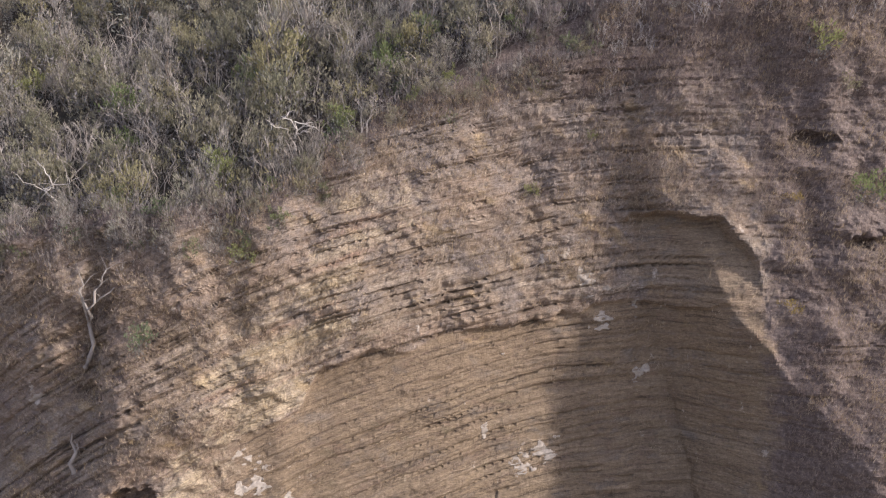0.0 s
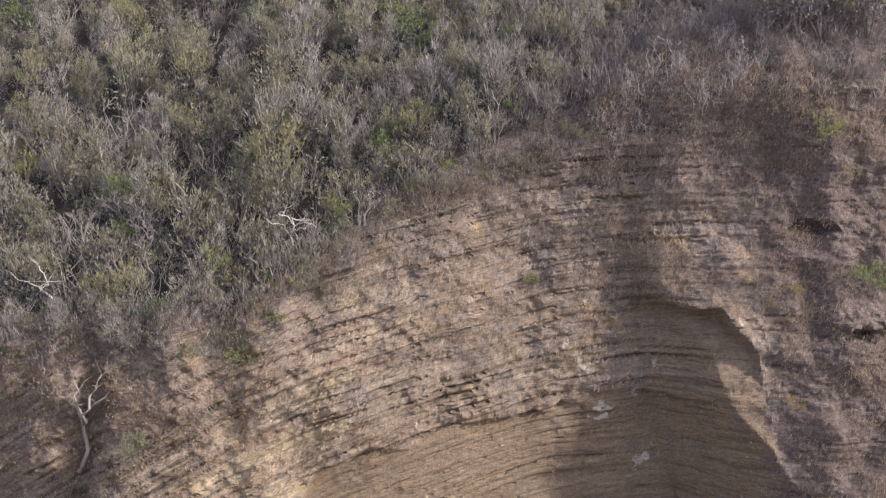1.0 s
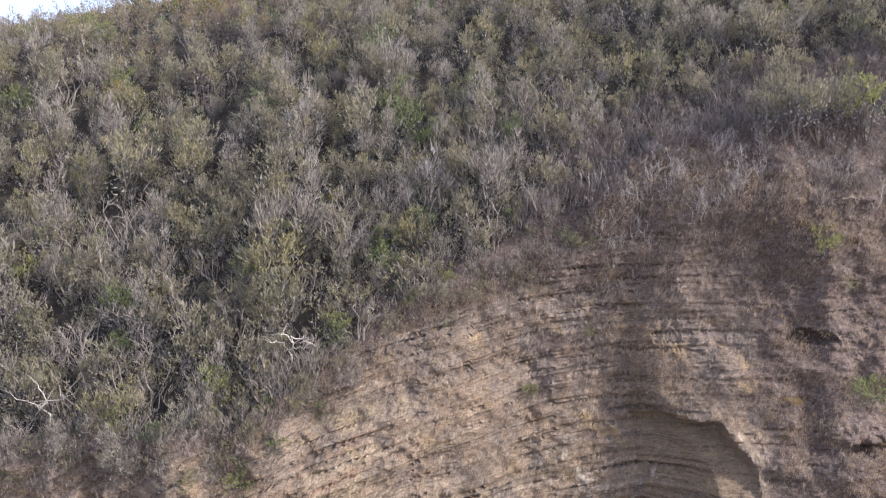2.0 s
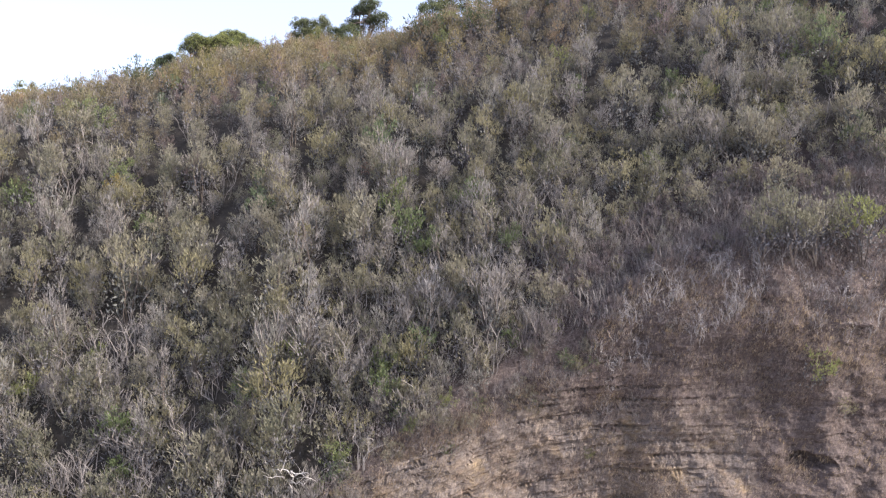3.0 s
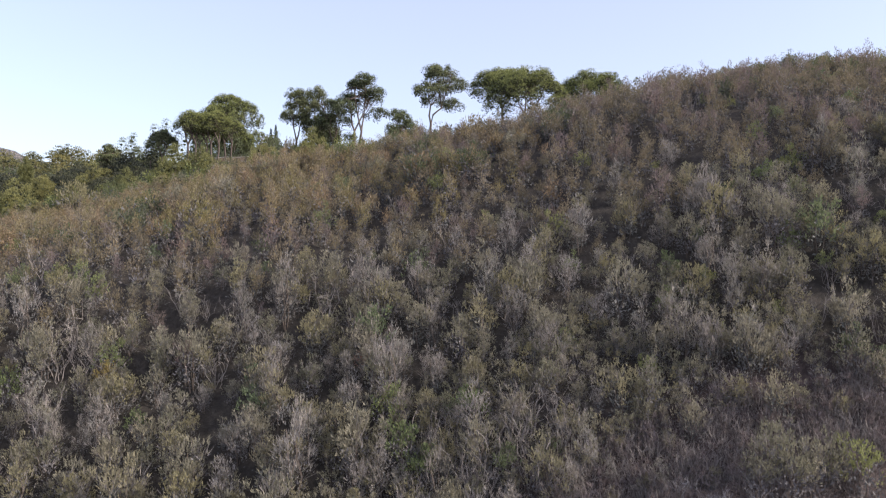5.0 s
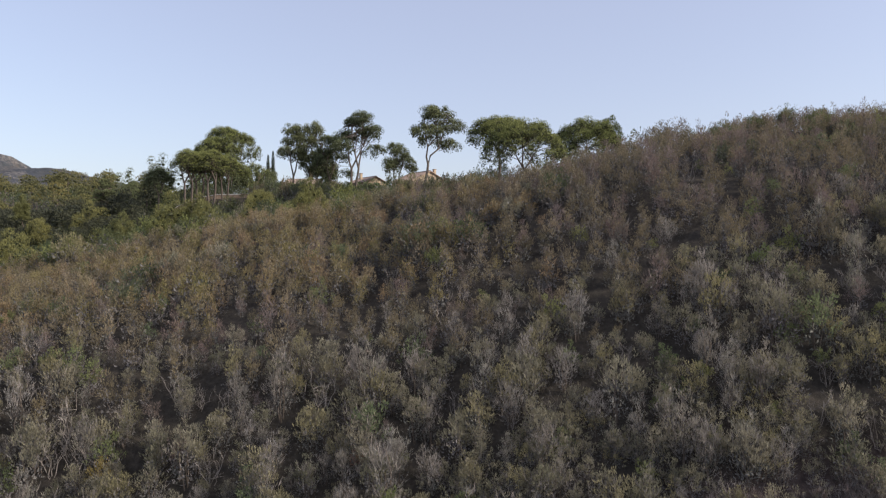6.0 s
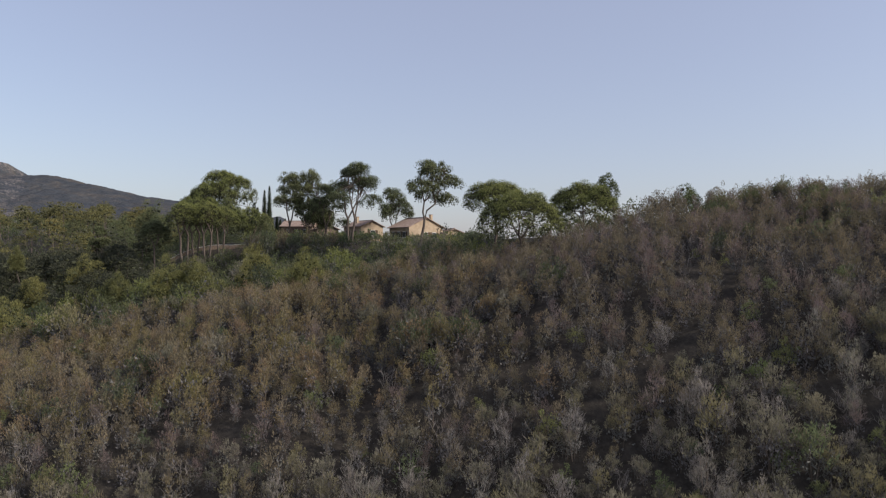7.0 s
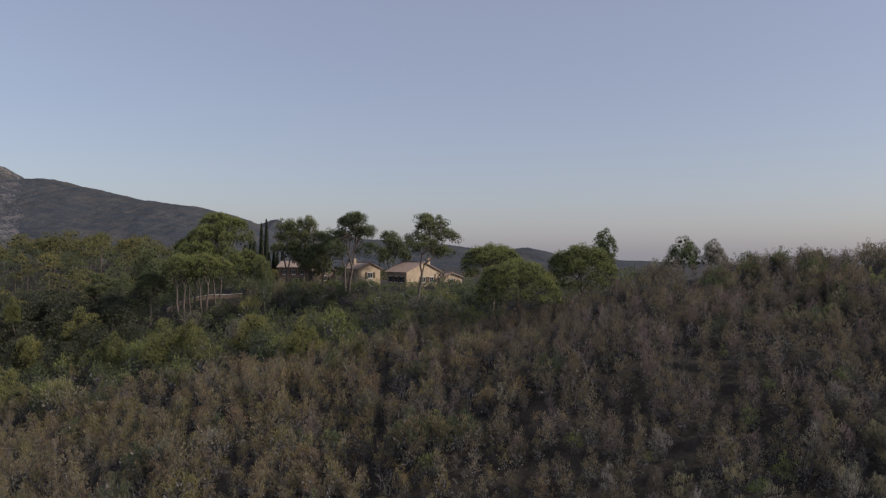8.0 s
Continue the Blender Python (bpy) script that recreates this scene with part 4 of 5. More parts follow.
# ---- trees on the hilltop ----
def clump(g, rng, c, r, n, length, wide, up=0.35, flat=0.7, mat=0):
    """A cushion of needle sprays round c, domed above and flatter below."""
    d = ball_points(rng, n, 1.1)
    low = np.where(d[:, 2:] < 0, 0.45, 1.0)
    at = c + d * [r, r, r * flat] * np.concatenate([np.ones((n, 2)), low], 1) * rng.uniform(0.55, 1.0, (n, 1))
    g.sprigs(at, d * 0.8 + [0, 0, up] + rng.normal(size=(n, 3)) * 0.5, length, wide, rng, mat, d + [0, 0, 0.35] + rng.normal(size=(n, 3)) * 0.4)


def pine(name, label, x, y, top, low, width, lean=(0, 0), forks=2, seed=0, leaf=None, dome=False, clumps=26, trunks=1):
    """A pine: trunk that forks into limbs under a crown of needle cushions between the heights low and top."""
    r = np.random.default_rng(seed)
    foot = float(upland(x, y)) - 0.4
    high, under = top - foot, low - foot
    tree = tagged(new(name), label, "tree", "pines by the houses")
    tree.location = (x, y, foot)
    lx, ly = lean
    mid = (high + under) / 2
    crown = Geo()
    cs = []
    deep = high - under
    clumps = int(clumps * 3.3 * max(1.0, width / 11.0))
    # a tall pine's crown is a heap of flat-bottomed cushions at different heights
    lobes = []
    for k in range(9):
        a, q = 2.4 * k + r.uniform(-0.5, 0.5), (k + 0.3) / 9
        rise = 0.80 - 0.52 * q + r.uniform(-0.12, 0.10)
        lobes.append((np.array([lx + width * 0.37 * math.sqrt(q) * math.cos(a), ly + width * 0.37 * math.sqrt(q) * math.sin(a), under + deep * rise]), width * r.uniform(0.13, 0.20)))
    for k in range(clumps):
        size = r.uniform(0.75, 1.2) * min(1.0, width / 8.0)
        if dome:
            # an umbrella: an even cap of cushions over a hollow underside
            q = (k + 0.5) / clumps
            a, rad = 2.39996 * k + r.uniform(-0.3, 0.3), min(1.0, math.sqrt(q) * 1.04)
            c = np.array([lx + rad * (0.5 * width - 0.8 * size) * math.cos(a), ly + rad * (0.5 * width - 0.8 * size) * math.sin(a),
                          under + deep * (0.14 + 0.70 * math.sqrt(max(0.0, 1 - rad * rad)) + 0.07 * math.sin(5 * a + seed) * rad + 0.06 * math.sin(7 * rad + 3 * a) + r.uniform(-0.06, 0.06))])
        else:
            at_, big = lobes[k % 9]
            d_ = ball_points(r, 1, 0.9)[0] * [1.12, 1.12, 0.46]
            d_[2] = max(d_[2], -0.12)
            c = at_ + d_ * big
        cs.append(c)
        clump(crown, r, c, size, 150, 0.28, 0.085, 0.8, 0.95 if dome else 0.7)
        # a lower heart of dark needles paints the cushion's shaded underside
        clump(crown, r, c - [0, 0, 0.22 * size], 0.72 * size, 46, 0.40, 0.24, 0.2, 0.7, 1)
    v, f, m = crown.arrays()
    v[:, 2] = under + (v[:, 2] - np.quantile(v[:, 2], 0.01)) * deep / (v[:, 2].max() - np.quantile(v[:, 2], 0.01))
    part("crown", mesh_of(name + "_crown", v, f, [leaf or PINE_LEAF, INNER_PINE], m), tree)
    fork = np.array([lx * 0.40, ly * 0.40, under * (0.78 if dome else 0.66)])
    girth = 0.014 * high + 0.05
    for t in range(trunks):
        g = Geo()
        off = np.array([t * 0.7 - 0.35 * (trunks - 1), 0.2 * t, 0])
        line = branch(r, off, fork + off * 2, 6, 0, 0.009)
        g.tube(line, np.linspace(girth, girth * 0.72, 6), 0, 7)
        part("trunk", mesh_of(name + "_trunk", *g.arrays()[:2], [BARK], shade=True), tree)
        for k in range(forks):
            g = Geo()
            a = 2 * np.pi * (k + 0.3 * t) / forks + 0.25
            tip = np.array([lx + width * 0.23 * math.cos(a), ly + width * 0.23 * math.sin(a), mid + 0.12 * (high - under)])
            limb = branch(r, line[-1], tip, 6, -0.04, 0.02)
            g.tube(limb, np.linspace(girth * 0.68, girth * 0.22, 6), 0, 6)
            near = sorted(cs, key=lambda c: float(np.linalg.norm(c - tip)))[:: max(2, clumps // 12)]
            for c in near:
                g.tube(branch(r, limb[r.integers(2, 6)], c - [0, 0, 0.3], 4, 0.05), np.array([0.24, 0.18, 0.12, 0.06]) * girth * 1.2, 0, 4)
            part("limb", mesh_of(name + "_limb", *g.arrays()[:2], [BARK], shade=True), tree)
    return tree


def cypress(x, y, top, wide, seed):
    r = np.random.default_rng(seed)
    foot = float(upland(x, y)) - 0.3
    high = top - foot
    tree = tagged(new("cypress_tree"), "tall narrow dark green cypress beside the houses", "tree", "cypresses by the houses")
    tree.location = (x, y, foot)
    g = Geo()
    n = 1600
    u = r.uniform(0.04, 1, n)
    a = r.uniform(0, 2 * np.pi, n)
    rad = wide * 0.5 * np.minimum(1, u * 6) * (1 - u ** 2.2) ** 0.7 * r.uniform(0.75, 1.08, n)
    at = np.stack([rad * np.cos(a), rad * np.sin(a), u * high], -1)
    d = np.stack([np.cos(a) * 0.35, np.sin(a) * 0.35, np.full(n, 1.0)], -1)
    g.tube([[0, 0, 0.3], [0, 0, high * 0.25], [0, 0, high * 0.6], [0, 0, high * 0.95]], np.array([0.30, 0.42, 0.34, 0.04]) * wide, 0, 8)
    g.sprigs(at, d, 0.55, 0.20, r, 0, np.stack([np.cos(a), np.sin(a), 0 * a], -1))
    part("crown", mesh_of("cypress_crown", *g.arrays()[:2], [CYPRESS_LEAF]), tree)
    g = Geo()
    g.tube(branch(r, [0, 0, 0], [0, 0, high * 0.9], 4, 0), [0.16, 0.12, 0.07, 0.03], 0, 6)
    part("trunk", mesh_of("cypress_trunk", *g.arrays()[:2], [BARK], shade=True), tree)
    return tree


def young_pine(x, y, top, low, width, seed, label="bright yellow-green young pine among the scrub", leaf=None):
    """A rounded pine with foliage down to the ground."""
    r = np.random.default_rng(seed)
    foot = float(upland(x, y)) - 0.3
    high = top - foot
    tree = tagged(new("young_pine"), label, "tree", "young pines on the slope")
    tree.location = (x, y, foot)
    g = Geo()
    base = max(0.4, low - foot)
    leaders = [(0, 0, 1.0)] + [(width * 0.24 * math.cos(2.1 * q + seed), width * 0.24 * math.sin(2.1 * q + seed), r.uniform(0.62, 0.9)) for q in range(3)]
    for k in range(72):
        ox, oy, tall = leaders[k % 4]
        u = (k // 4 + r.uniform(0, 1)) / 18
        a = 2.4 * k + r.uniform(-0.6, 0.6)
        rad = width * (0.40 if k % 4 == 0 else 0.26) * (1 - u) ** 0.6 * r.uniform(0.55, 1.05)
        c = np.array([ox + rad * math.cos(a), oy + rad * math.sin(a), base + (high - base) * (0.05 + 0.92 * u) * tall - 0.10 * rad])
        size = width * r.uniform(0.09, 0.135)
        # dark heart, painting the shade between the sprays
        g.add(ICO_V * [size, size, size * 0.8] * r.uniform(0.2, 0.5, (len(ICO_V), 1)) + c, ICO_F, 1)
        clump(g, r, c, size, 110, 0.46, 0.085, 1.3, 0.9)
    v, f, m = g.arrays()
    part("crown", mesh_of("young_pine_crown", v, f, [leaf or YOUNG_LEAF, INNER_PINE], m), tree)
    g = Geo()
    g.tube(branch(r, [0, 0, 0], [0, 0, high * 0.8], 5, 0), [0.16, 0.13, 0.1, 0.07, 0.03], 0, 6)
    part("trunk", mesh_of("young_pine_trunk", *g.arrays()[:2], [BARK], shade=True), tree)
    return tree


YOUNG_LEAF = leaf_material("young pine needles", [(0.177, 0.186, 0.073), (0.222, 0.219, 0.083), (0.252, 0.238, 0.089), (0.153, 0.166, 0.071)])
# needles coloured dark for the shade within the crowns
INNER_PINE = leaf_material("shade-dark inner needles", [(0.054, 0.060, 0.030), (0.065, 0.071, 0.035)], 0.1)
DUSK_LEAF = leaf_material("evergreen leaves darkened for shade", [(0.046, 0.050, 0.033), (0.060, 0.062, 0.036), (0.040, 0.046, 0.034)], 0.12)
WOOD_LEAF = leaf_material("mixed pine wood needles", [(0.114, 0.116, 0.048), (0.175, 0.158, 0.057), (0.095, 0.101, 0.046), (0.198, 0.172, 0.062), (0.142, 0.135, 0.054)], 0.25)
TALL = "tall bare-trunked pine with a dark cushioned crown near the houses"
FLAT = "broad umbrella pine with a domed dark green crown"
pine("tall_pine", "tall leaning forked pine before the villa gable", -1.5, 138, 82.1, 73.9, 11.0, (2.9, 0), 2, 501, clumps=30)
pine("tall_pine", TALL, -15.8, 152, 83.0, 74.2, 11.6, (1.0, 0), 2, 502, clumps=30, trunks=2)
pine("tall_pine", TALL, -7.6, 172, 79.9, 72.2, 8.4, (0, 0), 2, 503, clumps=22)
pine("tall_pine", TALL, -29.6, 160, 82.0, 72.4, 7.6, (0.3, 0), 2, 504, clumps=20)
pine("tall_pine", TALL, -26.0, 161, 82.8, 71.5, 9.6, (0.3, 0), 2, 505, clumps=24)
pine("tall_pine", TALL, -21.6, 158, 80.0, 70.2, 8.2, (0.5, 0), 2, 506, clumps=18)
pine("tall_pine", "dark low-crowned pine before the stone house", -24.6, 164, 77.0, 69.6, 7.6, (0.2, 0), 2, 508, clumps=24)
pine("umbrella_pine", FLAT, -48.5, 180, 84.6, 69.5, 22.5, (-2.6, 0), 3, 507, leaf=STONE_LEAF, clumps=76)
for k, (x, y) in enumerate(((-43.0, 146), (-45.6, 147), (-47.2, 145), (-41.2, 149))):
    pine("umbrella_pine", "umbrella pine in a close grove with pale bare trunks", x, y, 74.4 - 0.4 * (k % 2), 69.6, 7.6, (0, 0), 2, 510 + k, leaf=STONE_LEAF, dome=True, clumps=16, trunks=2)
pine("umbrella_pine", "small umbrella pine on a slender trunk", -54.0, 148, 71.0, 66.6, 6.4, (0, 0), 2, 516, dome=True, clumps=16)
pine("umbrella_pine", "slender small pine standing in the scrub", -70.9, 162, 69.9, 63.6, 5.0, (0, 0), 2, 517, clumps=14)
pine("stone_pine", FLAT, 10.9, 116, 76.2, 71.2, 10.8, (0, 0), 3, 520, leaf=STONE_LEAF, dome=True, clumps=38)
pine("stone_pine", FLAT, 13.5, 106, 73.8, 67.2, 13.0, (0, 0), 3, 521, leaf=STONE_LEAF, dome=True, clumps=42)
pine("stone_pine", FLAT, 25.3, 118, 76.3, 68.4, 12.8, (0, 0), 3, 522, leaf=STONE_LEAF, dome=True, clumps=44)
for k, (x, y, top, low, w) in enumerate(((-60.5, 168, 75.4, 62, 9.0), (-54.0, 170, 76.2, 62, 9.5), (-46.0, 172, 76.6, 64, 9.0), (-68.0, 181, 76.6, 64, 7.5), (-50.5, 165, 73.5, 62, 8.0), (-66.5, 164, 72.0, 60, 8.0), (-37.0, 171, 72.6, 64, 5.0))):
    young_pine(x, y, top, low, w, 560 + k, "dense dark pine with foliage to the ground beside umbrella pines", PINE_LEAF)
young_pine(32.4, 132, 78.4, 72.5, 5.0, 523, "pointed dark pine rising behind a stone pine", PINE_LEAF)
young_pine(49.6, 140, 77.2, 71.5, 8.0, 524, "rounded pine standing on the scrubby ridge", PINE_LEAF)
young_pine(55.4, 140, 76.6, 72.0, 5.5, 525, "thin wispy grey tree on the scrubby ridge", GREY_LEAF)
for k, (x, y, top, low, w) in enumerate(((-65.8, 144, 63.2, 54, 9), (-68, 130, 59.7, 53, 6), (-41, 118, 63.4, 56, 8), (-37, 119, 63.0, 57, 6.5), (-17.6, 108, 64.5, 58, 6.5),
                                         (-62, 110, 57, 50, 8), (-82, 150, 65, 60, 3.5), (-73, 150, 59.5, 52, 7), (-28, 122, 64, 58, 7), (-52, 126, 60.5, 54, 6))):
    young_pine(x, y, top, low, w, 530 + k)
for k, (x, y, top, w) in enumerate(((-48.0, 199, 76.1, 3.4), (-46.6, 200, 78.6, 3.8), (-45.2, 198, 77.2, 2.8), (-43.8, 200, 82.1, 1.9), (-42.7, 201, 83.2, 1.8), (-41.3, 198, 74.2, 1.4), (-40.2, 199, 74.8, 1.4), (-39.1, 198, 73.9, 1.3), (-38.0, 199, 74.2, 1.3))):
    cypress(1.146 * x, 1.146 * y, 74 + 1.146 * (top - 74), 1.15 * w, 550 + k)


SHRUB = [bush(390 + i, 3.2, 3.2, 9, 120, 0.30, 0.10, 0.72, 0.02, reach=0.5, finger=0.42, grain=0.6) for i in range(4)]
SHRUB_LOOKS = (("dark_shrub", "large rounded dark green shrub on the shelf", BANK_LEAF), ("green_shrub", "large rounded green shrub on the shelf", STONE_LEAF),
               ("olive_shrub", "large grey-olive shrub on the shelf", OLIVE_LEAF), ("yellowing_shrub", "large yellow-green shrub on the shelf", YOUNG_LEAF), ("dark_shrub", "large rounded dark green shrub on the shelf", BANK_LEAF),
               ("holm_shrub", "large dull green evergreen shrub on the ridge", RIDGE_GREEN), ("russet_shrub", "large russet-brown dry shrub on the slope", BROWN_LEAF), ("yellowing_shrub", "large yellow-green shrub on the slope", YOUNG_LEAF),
               ("russet_shrub", "large russet-brown dry shrub on the slope", BROWN_LEAF), ("holm_shrub", "large evergreen shrub on the ridge, darkened for shade", BANK_LEAF))
shrub_rng = np.random.default_rng(71)
spots = [(-52 + 2.6 * k, 141 + 2.0 * (k % 3), 1.0 + 0.25 * (k % 2), 0) for k in range(8)]
spots += [(shrub_rng.uniform(-68, 12), shrub_rng.uniform(104, 144), shrub_rng.uniform(0.8, 1.7), int(shrub_rng.integers(0, 5))) for k in range(70)]
# every second ridge shrub takes dark leaves, colouring in the ridge's shade
ridge_spots = [(shrub_rng.uniform(30, 68), shrub_rng.uniform(84, 108), shrub_rng.uniform(0.7, 1.1), (5, 9)[k % 2]) for k in range(64)]
slope_spots = [(shrub_rng.uniform(-48, 14), shrub_rng.uniform(72, 106), shrub_rng.uniform(0.75, 1.25), (6, 2, 8, 5)[k % 4]) for k in range(60)]
for k, (x, y, size, look_) in enumerate(spots + ridge_spots + slope_spots):
    size = size * (1 - 0.4 * float(smooth(124, 138, y) * smooth(-30, -18, x)))
    name, label, leaf = SHRUB_LOOKS[look_]
    single_bush(name, label, "shrubs on the shelf", SHRUB, k % 4, leaf, pose(x, y, float(upland(x, y)) - 0.2, 0, 0, 47 * k) @ Matrix.Diagonal((size, size, size * shrub_rng.uniform(0.8, 1.2), 1)))


def wood_tree(seed):
    """A pine of the far wood, crown and trunk in one."""
    r = np.random.default_rng(seed)
    g = Geo()
    for k in range(11):
        q = math.sqrt((k + 0.5) / 11)
        a = 2.4 * k
        c = np.array([2.5 * q * math.cos(a), 2.5 * q * math.sin(a), 4.4 + 3.2 * math.sqrt(1 - q * q) + r.uniform(-1.4, 0.4)])
        size = r.uniform(0.9, 1.45)
        # dark heart that colours in the shade of each cushion
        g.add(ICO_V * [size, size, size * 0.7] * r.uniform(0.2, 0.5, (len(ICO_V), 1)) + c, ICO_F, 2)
        clump(g, r, c, size, 48, 0.62, 0.20, 0.7)
    g.tube([[0, 0, -0.5], [0.1, 0, 3], [0, 0, 6]], [0.2, 0.16, 0.08], 1, 5)
    return g.arrays()


WOOD = [wood_tree(570 + i) for i in range(6)]
far_pines = []
for y in np.arange(172, 325, 8.0):
    for x in np.arange(-0.68 * y, -0.28 * y, 5.8):
        if rng.uniform() < 0.38 or (x > -66 and y < 205):
            continue
        wx, wy = x + rng.uniform(-3, 3), y + rng.uniform(-3.5, 3.5)
        far_pines.append((wx, wy, float(upland(wx, wy)) - 0.2, rng.uniform(0.75, 1.45), rng.uniform(0, 6.28), rng.integers(0, 6)))
for k in range(50):
    y = rng.uniform(190, 240)
    x = rng.uniform(-0.3 * y, 0.12 * y)
    far_pines.append((x, y, float(upland(x, y)) - 1.5, rng.uniform(0.5, 0.75), rng.uniform(0, 6.28), rng.integers(0, 6)))
# evergreens whose dark leaves also paint the band of shade below the wood
dusky = []
for k in range(150):
    y = rng.uniform(128, 186)
    x = rng.uniform(-0.66 * y, -0.32 * y - 8)
    dusky.append((x, y, float(upland(x, y)) - 0.2, rng.uniform(0.55, 0.8) + 0.4 * float(smooth(140, 160, y)), rng.uniform(0, 6.28), rng.integers(0, 6)))
strew("evergreen_wood", "dense evergreen trees below the pine wood, darkened for shade", "woods", dusky, WOOD, [DUSK_LEAF, BARK, INNER_PINE])
strew("pine_wood", "green pine wood on the far side of the hilltop", "woods", far_pines, WOOD, [WOOD_LEAF, BARK, INNER_PINE])


# ---- villas ----
def villa(name, label, corner, turn, length, width, wall_h, rise, mat, gable_windows, side_windows, chimney=None):
    """A gabled villa. The corner nearest the slope is the origin; the ridge runs back along +y, the gable end lies along +x."""
    ob = tagged(new(name), label, "house", "villas on the hilltop")
    ob.matrix_basis = pose(*corner, 0, 0, turn)
    th = 0.35
    # gable walls with their triangle, long walls between them
    for y0 in (0.0, length - th):
        bm = bmesh.new()
        pts = [(0, -0.8), (width, -0.8), (width, wall_h), (width / 2, wall_h + rise), (0, wall_h)]
        f = bm.faces.new([bm.verts.new((px, y0, pz)) for px, pz in pts])
        ext = bmesh.ops.extrude_face_region(bm, geom=[f])
        bmesh.ops.translate(bm, verts=[v for v in ext["geom"] if isinstance(v, bmesh.types.BMVert)], vec=(0, th, 0))
        part("gable_wall", bm_mesh("gable_wall", bm, mat), ob)
    for x0 in (0.0, width - th):
        part("side_wall", box_mesh("side_wall", (th, length - 2 * th, wall_h + 0.8), (x0 + th / 2, length / 2, wall_h / 2 - 0.4), mat, 0.0), ob)
    over = 0.45
    slope = rise / (width / 2)
    for side in (-1, 1):
        bm = bmesh.new()
        # rows of barrel tiles as a corrugated sheet with thickness
        cols = int(length / 0.22)
        rows = []
        for i in range(cols * 2 + 1):
            yy = -over + (length + 2 * over) * i / (cols * 2)
            h = 0.05 if i % 2 else 0.0
            for xx in (0.0, width / 2 + over):
                px = width / 2 + side * xx
                pz = wall_h + rise + 0.12 - slope * xx + h
                rows.append((bm.verts.new((px, yy, pz)), bm.verts.new((px, yy, pz - h - 0.14))))
        for i in range(cols * 2):
            a, b, c, d = rows[2 * i], rows[2 * i + 1], rows[2 * i + 3], rows[2 * i + 2]
            bm.faces.new((a[0], b[0], c[0], d[0])), bm.faces.new((a[1], d[1], c[1], b[1]))
            bm.faces.new((b[0], b[1], c[1], c[0]))
        for e in (0, cols * 2):
            a, b = rows[2 * e], rows[2 * e + 1]
            bm.faces.new((a[0], a[1], b[1], b[0]))
        part("roof_slope", bm_mesh("roof_slope", bm, TILES), ob)
    part("ridge_cap", box_mesh("ridge_cap", (0.35, length + 0.7, 0.16), (width / 2, length / 2, wall_h + rise + 0.16), TILES, 0.05), ob)

    def window(at, size, across_x):
        w, h = size
        cxx, z = at
        base = pose(cxx, -0.012, z) if across_x else pose(-0.012, cxx, z, 0, 0, -90)
        win = part("window", box_mesh("window_frame", (w, 0.10, h), (0, 0, 0), WHITE_PAINT, 0.01), ob, at=base)
        part("pane", box_mesh("pane", (w * 0.42, 0.03, h * 0.86), (-w * 0.235, -0.055, 0), GLASS, 0.0), win)
        part("pane", box_mesh("pane", (w * 0.42, 0.03, h * 0.86), (w * 0.235, -0.055, 0), GLASS, 0.0), win)
        for s in (-1, 1):
            part("shutter", box_mesh("shutter", (w * 0.48, 0.05, h * 1.02), (s * w * 0.76, -0.06, 0), WOOD_PAINT, 0.01), win)
        part("sill", box_mesh("sill", (w * 1.15, 0.22, 0.07), (0, -0.09, -h / 2 - 0.04), WHITE_PAINT, 0.01), win)

    for cxx, z, w, h in gable_windows:
        window((cxx, z), (w, h), True)
    for cxx, z, w, h in side_windows:
        window((cxx, z), (w, h), False)
    if chimney:
        part("chimney", box_mesh("chimney", (0.6, 0.6, 1.5), (chimney[0], chimney[1], wall_h + rise * 0.8 + 0.55), mat, 0.03), ob)
        part("chimney_cap", box_mesh("chimney_cap", (0.8, 0.8, 0.12), (chimney[0], chimney[1], wall_h + rise * 0.8 + 1.36), TILES, 0.03), ob)
    return ob


villa("villa", "sand-coloured villa with a faded clay tile gable roof", (-3.8, 164, 66.7), 36, 8.0, 9.4, 3.4, 2.1, PLASTER,
      [(4.6, 1.6, 1.1, 1.3), (6.9, 1.6, 1.1, 1.3)], [(1.9, 1.7, 1.2, 1.3), (4.0, 1.7, 1.2, 1.3), (6.2, 1.7, 1.0, 1.3)], (8.2, 3.0))
villa("villa", "low annexe of the sand-coloured villa with a tiled roof", (3.9, 168.5, 66.7), 22, 5.0, 5.4, 2.1, 1.0, PLASTER, [(2.7, 1.2, 0.9, 1.0)], [])
villa("villa", "sand-coloured villa half hidden behind pine trunks", (-15.5, 175, 66.6), 36, 8.0, 6.2, 4.0, 1.3, PLASTER,
      [(3.3, 2.4, 1.4, 1.4)], [(3.0, 2.4, 1.0, 1.2), (6.0, 2.4, 1.0, 1.2)], (2.0, 5.0))
villa("villa", "brown stone villa in the shade of tall pines", (-28.4, 184, 66.3), 84, 7.8, 7.0, 4.5, 1.3, STONE_WALL,
      [], [(1.8, 3.2, 0.9, 1.1), (4.0, 3.2, 0.9, 1.1), (6.2, 3.2, 0.9, 1.1), (3.0, 1.0, 0.9, 1.2)], (3.8, 2.4))
villa("villa", "small brown stone house between two villas", (-26.4, 179, 66.4), 20, 6.0, 5.2, 3.6, 1.1, STONE_WALL, [(2.6, 1.8, 1.0, 1.2)], [(3.0, 1.8, 0.9, 1.1)], (2.4, 2.6))


